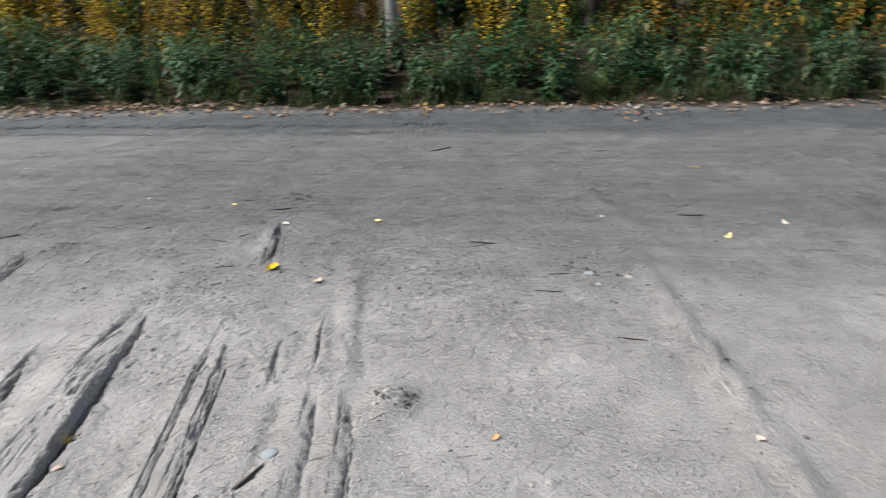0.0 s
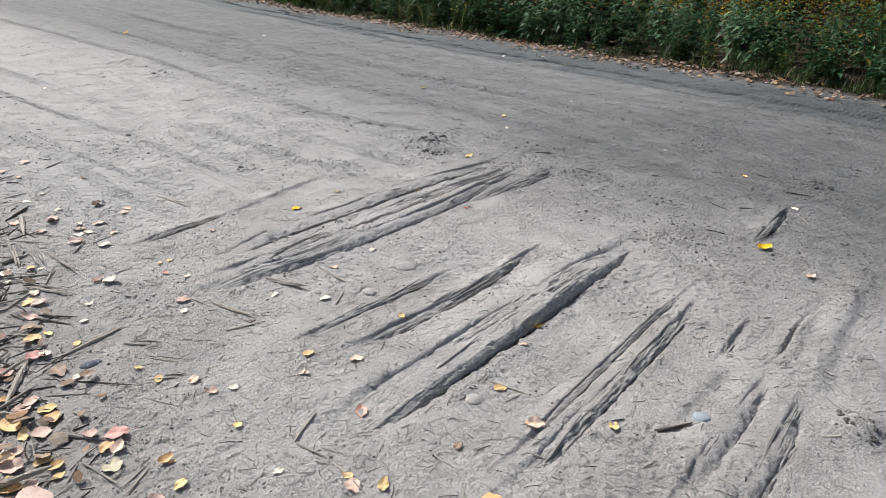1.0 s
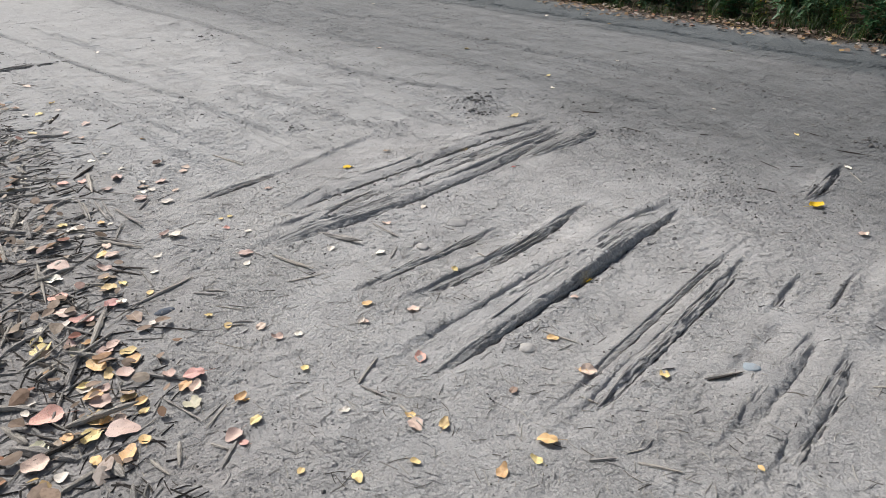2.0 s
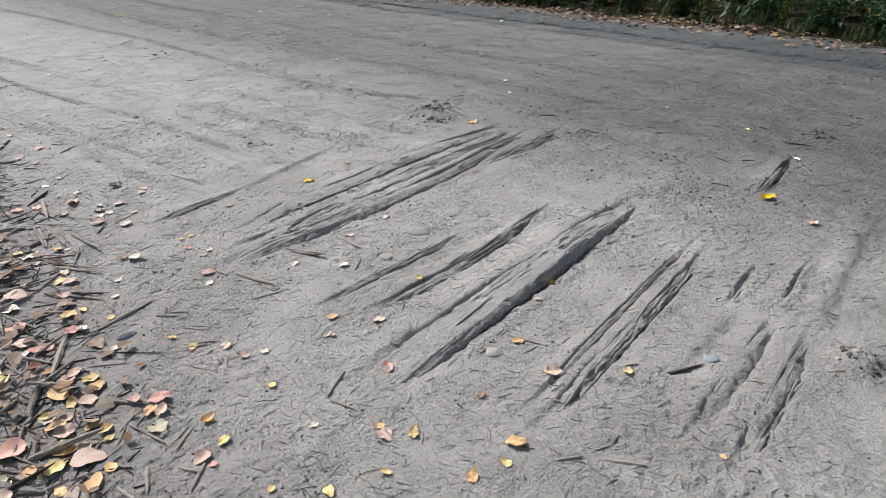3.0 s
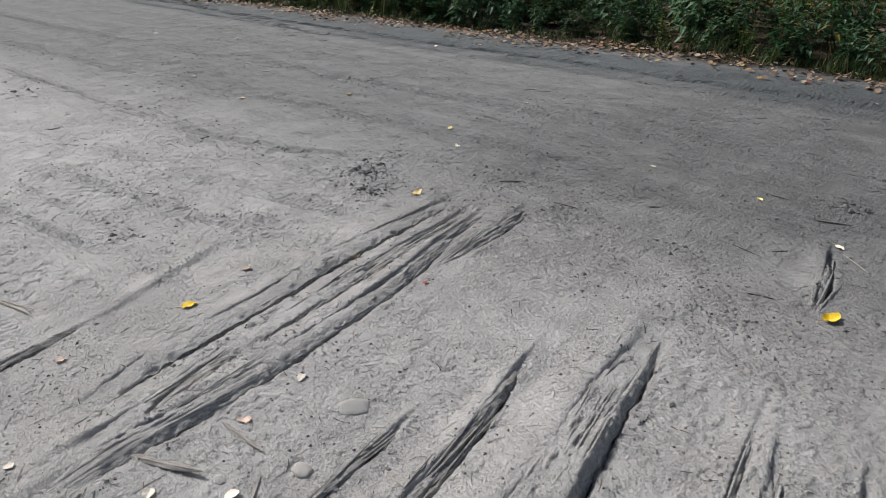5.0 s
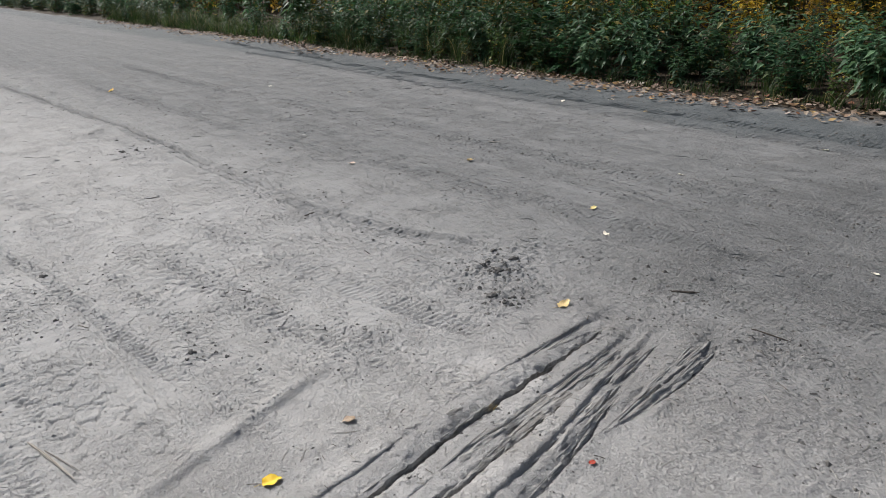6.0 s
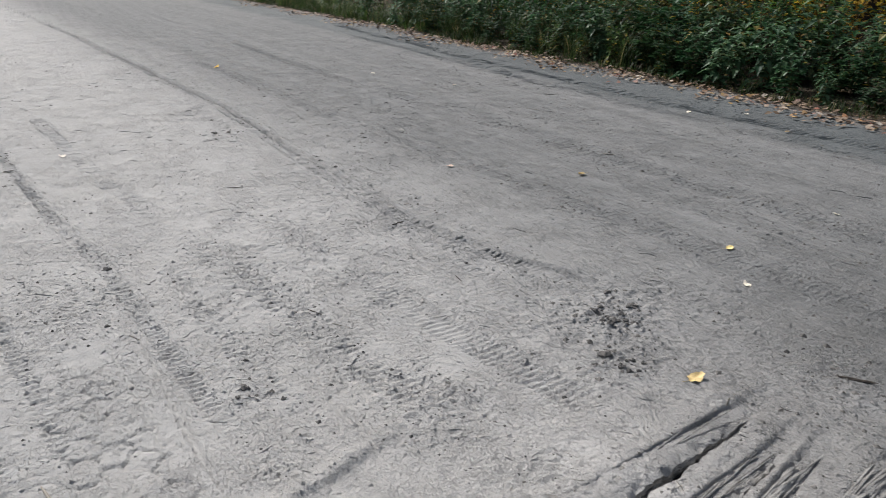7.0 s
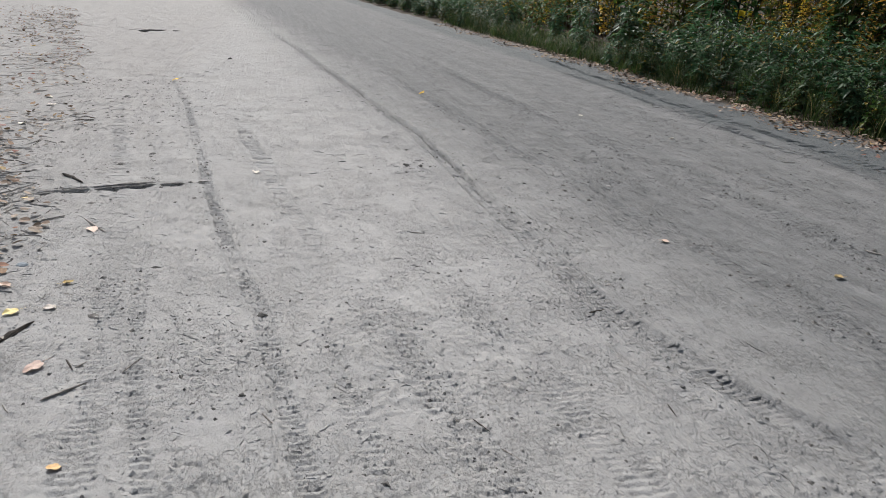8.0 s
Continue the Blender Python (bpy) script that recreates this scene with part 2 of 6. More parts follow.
SOIL = ground_material()
WOOD_PALE = wood_material("weathered_wood_pale", (0.19, 0.181, 0.168), (0.47, 0.461, 0.44), 0.12)
WOOD_GREY = wood_material("weathered_wood_grey", (0.11, 0.102, 0.091), (0.37, 0.355, 0.33), 0.10)
WOOD_SOILED = wood_material("weathered_wood_sandy", (0.14, 0.132, 0.12), (0.40, 0.387, 0.362), 0.17)
WOOD_SANDED = wood_material("weathered_wood_under_sand", (0.20, 0.192, 0.18), (0.40, 0.39, 0.37), 0.24)
# bare flank wood, its colour lowered to stand for shade beside the gaps
WOOD_FLANK = wood_material("bare_wood_shaded", (0.03, 0.026, 0.022), (0.20, 0.18, 0.158), 0.10)
WOOD_DARK = wood_material("weathered_wood_dark", (0.04, 0.037, 0.033), (0.19, 0.18, 0.167), 0.0)
CHIP_PALE = wood_material("split_wood_pale", (0.32, 0.285, 0.24), (0.60, 0.56, 0.49), -0.05)
CHIP_GREY = wood_material("split_wood_grey", (0.19, 0.175, 0.155), (0.50, 0.47, 0.43), -0.02)
TWIG = wood_material("twig_bark", (0.035, 0.03, 0.026), (0.12, 0.105, 0.09), -0.1)
LEAVES = {
    "Y": leaf_material("leaf_bright_yellow", (0.80, 0.52, 0.02), (0.72, 0.42, 0.02)),
    "y": leaf_material("leaf_pale_yellow", (0.82, 0.66, 0.30), (0.70, 0.50, 0.22)),
    "o": leaf_material("leaf_orange", (0.74, 0.44, 0.17), (0.74, 0.55, 0.30)),
    "p": leaf_material("leaf_dusty_pink", (0.68, 0.52, 0.42), (0.56, 0.39, 0.32)),
    "w": leaf_material("leaf_cream", (0.82, 0.77, 0.66), (0.72, 0.64, 0.53)),
    "r": leaf_material("leaf_faded_red", (0.55, 0.24, 0.20), (0.66, 0.42, 0.36)),
    "R": leaf_material("leaf_red", (0.45, 0.045, 0.02), (0.36, 0.07, 0.03)),
    "g": leaf_material("leaf_faded_green", (0.47, 0.47, 0.32), (0.58, 0.52, 0.38)),
    "b": leaf_material("leaf_brown", (0.36, 0.26, 0.19), (0.22, 0.155, 0.11)),
}
LEAF_WORDS = {"Y": "bright yellow", "y": "pale yellow", "o": "orange", "p": "dusty pink", "w": "cream-white", "r": "faded red", "R": "deep red", "g": "faded green", "b": "curled brown"}
LITTER = litter_material()
STONES = {
    "w": stone_material("pale_stone", (0.36, 0.345, 0.32), (0.5, 0.48, 0.45)),
    "g": stone_material("grey_stone", (0.29, 0.28, 0.265), (0.42, 0.41, 0.39)),
    "b": stone_material("blue_grey_stone", (0.24, 0.28, 0.31), (0.38, 0.43, 0.46)),
    "d": stone_material("dark_blue_stone", (0.06, 0.075, 0.10), (0.13, 0.15, 0.18)),
    "k": stone_material("soil_clod", (0.065, 0.062, 0.057), (0.19, 0.182, 0.17)),
}
STONE_WORDS = {"w": "smooth pale stone bedded in the sand", "g": "grey stone bedded in the sand", "b": "flat blue-grey stone lying on the sand", "d": "dark blue-grey stone lying on the sand"}
GREEN_DEEP = foliage_material("foliage_deep_green", (0.014, 0.055, 0.020), (0.060, 0.150, 0.055), (0.30, 0.22, 0.03), 0.02)
GREEN_GREY = foliage_material("foliage_grey_green", (0.030, 0.085, 0.036), (0.135, 0.230, 0.115), (0.34, 0.20, 0.05), 0.02)
GREEN_FRESH = foliage_material("foliage_fresh_green", (0.030, 0.085, 0.014), (0.105, 0.190, 0.035), (0.40, 0.30, 0.05), 0.07)
TURNING = foliage_material("foliage_turning", (0.05, 0.085, 0.018), (0.22, 0.20, 0.04), (0.45, 0.22, 0.03), 0.14)
YELLOW = foliage_material("foliage_yellow", (0.42, 0.29, 0.03), (0.80, 0.58, 0.07), (0.36, 0.22, 0.06), 0.15)
GRASS = foliage_material("grass_blades", (0.014, 0.036, 0.009), (0.060, 0.095, 0.024), (0.30, 0.25, 0.12), 0.07)
GRASS_FRESH = foliage_material("fresh_grass_blades", (0.035, 0.085, 0.015), (0.13, 0.21, 0.045), (0.30, 0.25, 0.12), 0.05)
STRAW = foliage_material("dry_straw", (0.40, 0.375, 0.33), (0.62, 0.59, 0.53), (0.2, 0.175, 0.14), 0.2)
STEM = bark_material("plant_stem", (0.06, 0.05, 0.03), (0.14, 0.10, 0.05), (0.05, 0.03, 0.02))
BARK_PALE = bark_material("aspen_bark", (0.30, 0.31, 0.29), (0.48, 0.49, 0.46), (0.06, 0.055, 0.05))
BARK_DARK = bark_material("spruce_bark", (0.05, 0.042, 0.035), (0.12, 0.10, 0.085), (0.03, 0.025, 0.02))


# ---- shared shape helpers ----
def mesh_from(name, verts, faces, materials, slots=None, smooth=False):
    me = bpy.data.meshes.new(name)
    me.from_pydata([tuple(v) for v in verts], [], faces)
    for m in materials:
        me.materials.append(m)
    if slots is not None:
        me.polygons.foreach_set("material_index", slots)
    me.polygons.foreach_set("use_smooth", [smooth] * len(me.polygons))
    me.update()
    return me


def part(name, me, parent, label=""):
    ob = new(name, me)
    ob.parent = parent
    return tagged(ob, label)


def hashed(ix, iy, seed):
    h = (ix * 374761393 + iy * 668265263 + seed * 974634777) & 0xFFFFFFFF
    h = ((h ^ (h >> 13)) * 1274126177) & 0xFFFFFFFF
    return ((h ^ (h >> 16)) & 0xFFFF) / 32767.5 - 1.0


def lumps(x, y, size, seed):
    """Smooth noise from -1 to 1 with lumps of the given size in metres."""
    u, v = x / size, y / size
    iu, iv = np.floor(u).astype(np.int64), np.floor(v).astype(np.int64)
    fu, fv = u - iu, v - iv
    fu, fv = fu * fu * (3 - 2 * fu), fv * fv * (3 - 2 * fv)
    a, b = hashed(iu, iv, seed), hashed(iu + 1, iv, seed)
    c, d = hashed(iu, iv + 1, seed), hashed(iu + 1, iv + 1, seed)
    return (a + (b - a) * fu) * (1 - fv) + (c + (d - c) * fu) * fv


def smooth(v, low, high):
    s = np.clip((v - low) / (high - low), 0, 1)
    return s * s * (3 - 2 * s)


# ---- the buried logs of the corduroy road ----
# each: the line of the worn right-hand edge as y, x pairs; width, rise of the crown, roundness, share under sand,
# depth and width of the gap beside it, fray of the head, thinning towards the head
LOGS = [
    (((0.95, -1.36), (1.22, -1.406), (1.45, -1.447), (1.69, -1.495), (2.05, -1.553), (2.45, -1.612), (2.84, -1.668), (3.16, -1.716)), 0.135, 0.027, 0.45, 1.25, 0.080, 0.017, 0.0, 0.2),
    (((0.75, -1.17), (1.19, -1.232), (1.40, -1.292), (1.56, -1.325), (1.94, -1.372), (2.16, -1.408), (2.45, -1.455), (2.69, -1.492), (2.99, -1.553), (3.20, -1.58)), 0.115, 0.012, 0.35, 0.52, 0.050, 0.010, 0.5, 0.2),
    (((0.72, -1.105), (1.11, -1.123), (1.33, -1.125), (1.52, -1.14), (1.69, -1.166), (1.89, -1.197), (2.11, -1.234), (2.30, -1.276), (2.46, -1.335), (2.60, -1.385), (2.90, -1.465), (3.16, -1.53)), 0.125, 0.027, 0.88, 0.78, 0.020, 0.008, 0.9, 0.35),
    (((2.40, -1.25), (2.70, -1.262), (2.84, -1.272), (2.98, -1.29), (3.22, -1.35)), 0.115, 0.011, 0.6, 0.50, 0.004, 0.008, 0.6, 0.0),
    (((2.98, -0.04), (3.23, -0.065), (3.47, -0.125), (3.69, -0.185)), 0.040, 0.020, 0.6, 0.10, 0.020, 0.010, 0.8, 0.15),
    (((0.85, -0.60), (1.10, -0.629), (1.34, -0.648), (1.52, -0.665), (1.66, -0.705), (1.81, -0.733)), 0.030, 0.010, 0.5, 0.45, 0.008, 0.006, 0.4, 0.3),
    (((0.92, -0.40), (1.09, -0.425), (1.32, -0.433), (1.39, -0.442), (1.56, -0.466), (1.72, -0.502), (1.92, -0.56), (2.10, -0.61), (2.36, -0.678)), 0.095, 0.014, 0.4, 0.30, 0.014, 0.008, 0.9, 0.7),
    (((0.62, 0.005), (0.86, -0.052), (0.95, -0.068), (1.09, -0.084), (1.25, -0.112), (1.48, -0.138), (1.65, -0.168), (1.87, -0.214), (2.02, -0.248), (2.37, -0.322), (2.60, -0.370), (2.74, -0.405)), 0.26, 0.038, 0.6, 0.82, 0.060, 0.018, 0.6, 0.45),
    (((0.98, 0.285), (1.12, 0.266), (1.26, 0.238), (1.47, 0.187), (1.66, 0.153), (1.88, 0.101), (2.10, 0.059), (2.33, 0.022), (2.52, -0.012)), 0.034, 0.011, 0.6, 0.35, 0.010, 0.006, 0.5, 0.3),
    (((0.95, 0.38), (1.18, 0.337), (1.36, 0.306), (1.49, 0.279), (1.66, 0.245), (1.84, 0.208), (2.00, 0.180), (2.20, 0.128), (2.46, 0.055)), 0.085, 0.012, 0.5, 0.40, 0.009, 0.006, 0.9, 0.5),
    (((1.95, 0.380), (2.07, 0.353), (2.20, 0.322), (2.40, 0.279)), 0.034, 0.006, 0.6, 0.40, 0.002, 0.005, 0.7, 0.0),
    (((1.25, 0.672), (1.48, 0.634), (1.66, 0.603), (1.82, 0.576), (2.00, 0.533), (2.10, 0.508)), 0.090, 0.017, 0.9, 0.95, 0.004, 0.010, 0.0, 0.3),
    (((1.22, 0.805), (1.40, 0.775), (1.60, 0.746), (1.85, 0.700), (1.97, 0.664), (2.09, 0.636)), 0.082, 0.016, 0.85, 0.72, 0.003, 0.010, 0.5, 0.1),
    (((2.08, 0.506), (2.33, 0.443), (2.56, 0.398)), 0.022, 0.006, 0.6, 0.35, 0.004, 0.005, 0.4, 0.3),
    (((0.74, -1.755), (0.89, -1.778), (1.06, -1.822), (1.33, -1.905)), 0.034, 0.012, 0.6, 0.25, 0.012, 0.010, 0.3, 0.4),
    (((-0.15, -5.26), (0.4, -5.41), (0.8, -5.54), (1.28, -5.665)), 0.055, 0.016, 0.7, 0.25, 0.010, 0.012, 0.8, 0.4),
    (((-1.5, -16.9), (-0.3, -17.7)), 0.12, 0.035, 0.8, 0.1, 0.01, 0.02, 0.2, 0.0),
    (((1.50, 2.02), (2.2, 1.905), (2.7, 1.83), (3.12, 1.77)), 0.045, 0.013, 1.0, 0.72, 0.003, 0.008, 0.0, 0.2),
]
# ridges of sand over logs that stay hidden: foot x, y, head x, y, half width, rise
RIDGES = [(0.63, 2.0, 0.41, 3.05, 0.045, 0.016), (0.56, 1.95, 0.39, 2.60, 0.035, 0.007), (1.91, 1.46, 1.83, 1.80, 0.030, 0.010), (-1.89, 1.28, -2.14, 2.00, 0.032, 0.015), (0.43, 1.55, 0.38, 2.0, 0.03, 0.008), (-0.45, 0.95, -0.62, 2.3, 0.05, 0.008),
          (-1.62, 0.95, -1.9, 3.0, 0.09, 0.010), (2.05, 1.35, 1.77, 3.15, 0.028, 0.026)]

# wheel tracks: the line as x, y pairs; half width, depth, tread pitch, tread depth, crumbs
TRACKS_NEAR = [
    (((-1.7, 1.10), (-2.42, 0.975), (-2.75, 0.93), (-3.24, 0.885), (-4.24, 0.75), (-5.41, 0.56), (-9.0, -0.1)), 0.058, 0.002, 0.030, 0.0036, 0.15),
    (((-2.2, 1.20), (-2.61, 1.12), (-2.95, 1.06), (-3.54, 0.95), (-4.45, 0.84), (-5.27, 0.76), (-9, 0.2)), 0.030, 0.002, 0.030, 0.0045, 0.45),
    (((-1.7, 1.72), (-2.21, 1.60), (-2.72, 1.50), (-3.15, 1.44), (-3.69, 1.38), (-4.43, 1.22), (-5.43, 1.05), (-8.56, 0.59), (-18, -1.33)), 0.036, 0.004, 0.026, 0.0065, 0.7),
    (((-1.9, 1.83), (-2.24, 1.76), (-2.83, 1.67), (-3.32, 1.62), (-4.0, 1.52)), 0.045, 0.002, 0.030, 0.0032, 0.7),
    (((-4.2, 1.62), (-4.65, 1.60), (-5.03, 1.50), (-5.58, 1.42), (-7.8, 1.1)), 0.060, 0.003, 0.030, 0.004, 0.1),
    (((-1.8, 2.28), (-2.19, 2.12), (-2.43, 2.00), (-2.94, 1.95), (-3.5, 1.83), (-4.3, 1.66)), 0.08, 0.002, 0.033, 0.0030, 0.6),
    (((-1.9, 1.53), (-2.29, 1.47), (-2.94, 1.41), (-3.5, 1.36)), 0.011, 0.008, 0.05, 0.0, 0.0),
    (((-1.9, 1.76), (-2.18, 1.72), (-2.39, 1.68), (-2.9, 1.60)), 0.011, 0.008, 0.05, 0.0, 0.0),
    (((-1.75, 1.93), (-2.1, 1.88), (-2.5, 1.83), (-2.9, 1.77)), 0.010, 0.007, 0.05, 0.0, 0.0),
    (((-1.75, 2.0), (-2.1, 1.95), (-2.5, 1.9)), 0.010, 0.007, 0.05, 0.0, 0.0),
    (((-2.1, 1.43), (-2.5, 1.37), (-3.0, 1.31), (-3.4, 1.25)), 0.009, 0.006, 0.05, 0.0, 0.0),
    (((-1.6, 2.62), (-2.0, 2.5), (-2.6, 2.36), (-3.6, 2.2), (-4.8, 2.06)), 0.07, 0.003, 0.028, 0.0040, 0.35),
]
TRACKS_FAR = [
    (((-2.3, 3.14), (-2.74, 2.98), (-3.04, 2.86), (-3.39, 2.78), (-3.76, 2.73), (-4.38, 2.70), (-5.24, 2.67), (-7.0, 2.62), (-14.2, 1.9), (-38, -1)), 0.060, 0.014, 0.026, 0.0045, 0.3),
    (((-4.9, 2.71), (-5.6, 2.69), (-7.0, 2.65), (-14.2, 1.93), (-30, 0)), 0.020, 0.013, 0.05, 0.0, 0.15),
    (((-2.2, 3.04), (-3.01, 2.93), (-3.38, 2.92), (-4.2, 2.85)), 0.05, 0.002, 0.028, 0.0016, 0.3),
    (((0.2, 3.6), (-1.4, 3.5), (-2.4, 3.2), (-3.3, 2.6)), 0.10, 0.003, 0.030, 0.0014, 0.25),
    (((4.0, 4.2), (0.0, 4.02), (-3.0, 3.72), (-6.0, 3.35), (-12, 2.9)), 0.09, 0.006, 0.03, 0.0015, 0.3),
    (((5.0, 5.1), (0.0, 4.75), (-4.0, 4.45), (-9.0, 4.1), (-20, 3.6)), 0.10, 0.006, 0.04, 0.002, 0.5),
    (((6.0, 6.35), (0.0, 6.30), (-5.0, 6.22), (-8.0, 6.30), (-20, 6.7)), 0.12, 0.014, 0.045, 0.004, 0.3),
    (((-6.0, 5.78), (-7.8, 6.02), (-9.9, 6.4), (-12, 6.75)), 0.09, 0.010, 0.085, 0.016, 0.1),
    (((6.0, 6.02), (0.0, 5.95), (-5.0, 5.9), (-20, 6.2)), 0.07, 0.008, 0.05, 0.004, 0.2),
    (((2.6, 2.2), (1.6, 2.55), (0.6, 2.62), (-0.6, 2.55)), 0.08, 0.003, 0.034, 0.001, 0.25),
]
TRACKS = TRACKS_NEAR + TRACKS_FAR
HEAPS = [(-2.30, 2.90, 0.20, 0.012, 1.0), (-2.06, 2.74, 0.14, 0.008, 0.8), (-2.20, 2.10, 0.24, 0.010, 0.9), (0.80, 1.96, 0.09, 0.034, 1.0), (-5.92, 2.42, 0.25, 0.006, 0.8), (-5.5, 3.58, 0.4, 0.008, 0.5),
         (-0.24, 4.08, 0.16, 0.01, 0.8), (1.5, 3.0, 0.22, 0.012, 0.6), (1.6, 4.2, 0.25, 0.008, 0.7), (-1.6, 3.3, 0.28, 0.006, 0.6), (-1.2, 3.15, 0.2, 0.008, 0.7), (-0.3, 2.75, 0.32, 0.008, 0.6),
         (-2.5, 1.62, 0.12, 0.008, 0.8), (0.9, 2.95, 0.4, 0.005, 0.5), (-3.4, 1.15, 0.4, 0.005, 0.5)]


def swell(x, y):
    """The broad lie of the land."""
    return 0.010 * lumps(x, y, 1.7, 1) + 0.006 * lumps(x, y, 0.55, 2)


def grain_line(spec, y):
    """The x of the line that a log's grain follows, and its slope."""
    ys, xs = np.array(spec[0]).T
    lean = (xs[-1] - xs[0]) / (ys[-1] - ys[0])
    out = sum(np.interp(y + d, ys, xs) - d * lean for d in (-0.18, -0.09, 0.0, 0.09, 0.18)) / 5
    return out + np.minimum(y - ys[0], 0) * lean + np.maximum(y - ys[-1], 0) * lean, lean


def edge_line(spec, y):
    """The x of a log's worn edge, ragged, and the share by which crossings along x are longer than across it."""
    seed = int(1000 * abs(spec[0][0][1])) % 977
    out, lean = grain_line(spec, y)
    ragged = min(1.2, spec[1] / 0.11)
    out = out + ragged * (0.002 * lumps(y, y * 0, 0.45, seed) + 0.0013 * lumps(y, y * 0, 0.08, seed + 1) + 0.0024 * lumps(y, y * 0, 0.024, seed + 2) + 0.0014 * lumps(y, y * 0, 0.012, seed + 3))
    return out, 1 / math.hypot(1, lean)


def log_ends(spec, y):
    """From 0 where a log has sunk away to 1 where it lies bare."""
    y0, y1 = spec[0][0][0], spec[0][-1][0]
    long = y1 - y0
    return smooth(y, y0 - 0.02, y0 + (0.8 if spec[1] > 0.2 else min(0.4, 0.35 * long))) * (1 - smooth(y, y1 - 0.38 * long, y1 + 0.03))


def log_width(spec, y):
    y0, y1 = spec[0][0][0], spec[0][-1][0]
    f = np.clip((y - y0) / (y1 - y0), 0, 1)
    return spec[1] * (1 - spec[8] * f) * (1 + 0.12 * lumps(y, y * 0, 0.3, 77))


def log_top(spec, s, y, x):
    """Height of a log's upper side at s metres from its edge (minus is inwards), and how bare of sand it is."""
    width, top, round_, cover, fray = spec[1], spec[2], spec[3], spec[4], spec[7]
    wide = log_width(spec, y)
    u = np.clip(s / wide, -1.6, 0)
    ends = log_ends(spec, y)
    seed = int(1000 * abs(spec[0][0][1])) % 977
    crest = -0.45 if width < 0.2 else -0.14
    dome = 1 - np.where(u > crest, round_ * np.clip((u - crest) / -crest, 0, 1) ** 1.7, 0.5 * round_ * np.clip((crest - u) / (1 + crest), 0, 2) ** 3)
    z = swell(x, y) + ends * top * dome * (0.88 + 0.2 * lumps(y, y * 0, 0.35, seed + 8)) - (1 - ends) * 0.018
    z = z - 0.05 * smooth(-u, 0.72, 1.25) - min(0.011, 0.12 * width) * np.clip(lumps(x, y, 0.035, seed + 19) + 0.6 * lumps(x, y, 0.014, seed + 20) + 0.15, 0, 1) * smooth(s, -0.035, 0.0)
    line, lean = grain_line(spec, y)
    grain = (x - line) / math.hypot(1, lean)
    jag = grain + 0.0030 * lumps(y, s * 0, 0.6, seed + 9) + 0.0010 * lumps(y, grain * 6, 0.07, seed + 10)
    strands = lumps(jag, y * 0.05, 0.013, seed + 3)
    fine = 0.6 * lumps(jag, y * 0.05, 0.0062, seed + 4) + 0.4 * lumps(jag, y * 0.12, 0.004, seed + 5)
    drift = lumps(x, y, 0.16, seed + 11) + 0.7 * lumps(x * 2, y * 0.6, 0.07, seed + 12) + 0.5 * strands + 0.35 * lumps(x, y, 0.018, seed + 13)
    bare = smooth(drift + 1.7 * (0.5 - cover) + 0.8 * np.exp(-(u / 0.22) ** 2) * (cover < 0.9), -0.25, 0.3)
    if round_ > 0.9 or width > 0.2:
        bare = np.maximum(bare, smooth(u + 0.06 * lumps(x, y, 0.06, seed + 21), crest, crest + 0.12) * (0.4 + 0.6 * (lumps(x, y, 0.05, seed + 22) > -0.5)))
    rift = np.exp(-(lumps(jag, y * 0.045, 0.021, seed + 6) / 0.11) ** 2) * np.clip(0.25 + lumps(s * 3, y, 0.3, seed + 14) + fray * smooth(y, spec[0][-1][0] - 0.9, spec[0][-1][0]), 0, 1)
    cut = np.exp(-(lumps(jag, y * 0.06, 0.0115, seed + 18) / 0.16) ** 2) * np.clip(0.1 + lumps(s * 5, y, 0.16, seed + 17) + 0.5 * fray * smooth(y, spec[0][-1][0] - 1.0, spec[0][-1][0]), 0, 1)
    plates = smooth(lumps(jag, y * 0.09, 0.028, seed + 7) + 0.3 * lumps(x, y, 0.03, seed + 15), -0.12, 0.12)
    small = min(1.0, width / 0.07) * (0.25 + 0.75 * smooth(y, spec[0][0][0] + 0.1, spec[0][0][0] + 0.3 * (spec[0][-1][0] - spec[0][0][0])))
    z = z + bare * small * (0.0028 * fine + 0.0036 * strands + 0.0045 * plates - 0.026 * rift * min(1.0, 0.45 + fray) - 0.012 * cut) + (1 - bare) * (0.0018 * lumps(x, y, 0.02, 5) + 0.0016 * lumps(x, y, 0.04, 6) + 0.0010)
    if fray:
        last = spec[0][-1][0] - fray * 0.34 * (0.5 + 0.5 * lumps(grain, s * 0, 0.011, seed + 16)) - 0.10 * fray * np.abs(u + 0.5)
        z = z - 0.024 * smooth(y, last - 0.10, last + 0.02)
    return z, bare


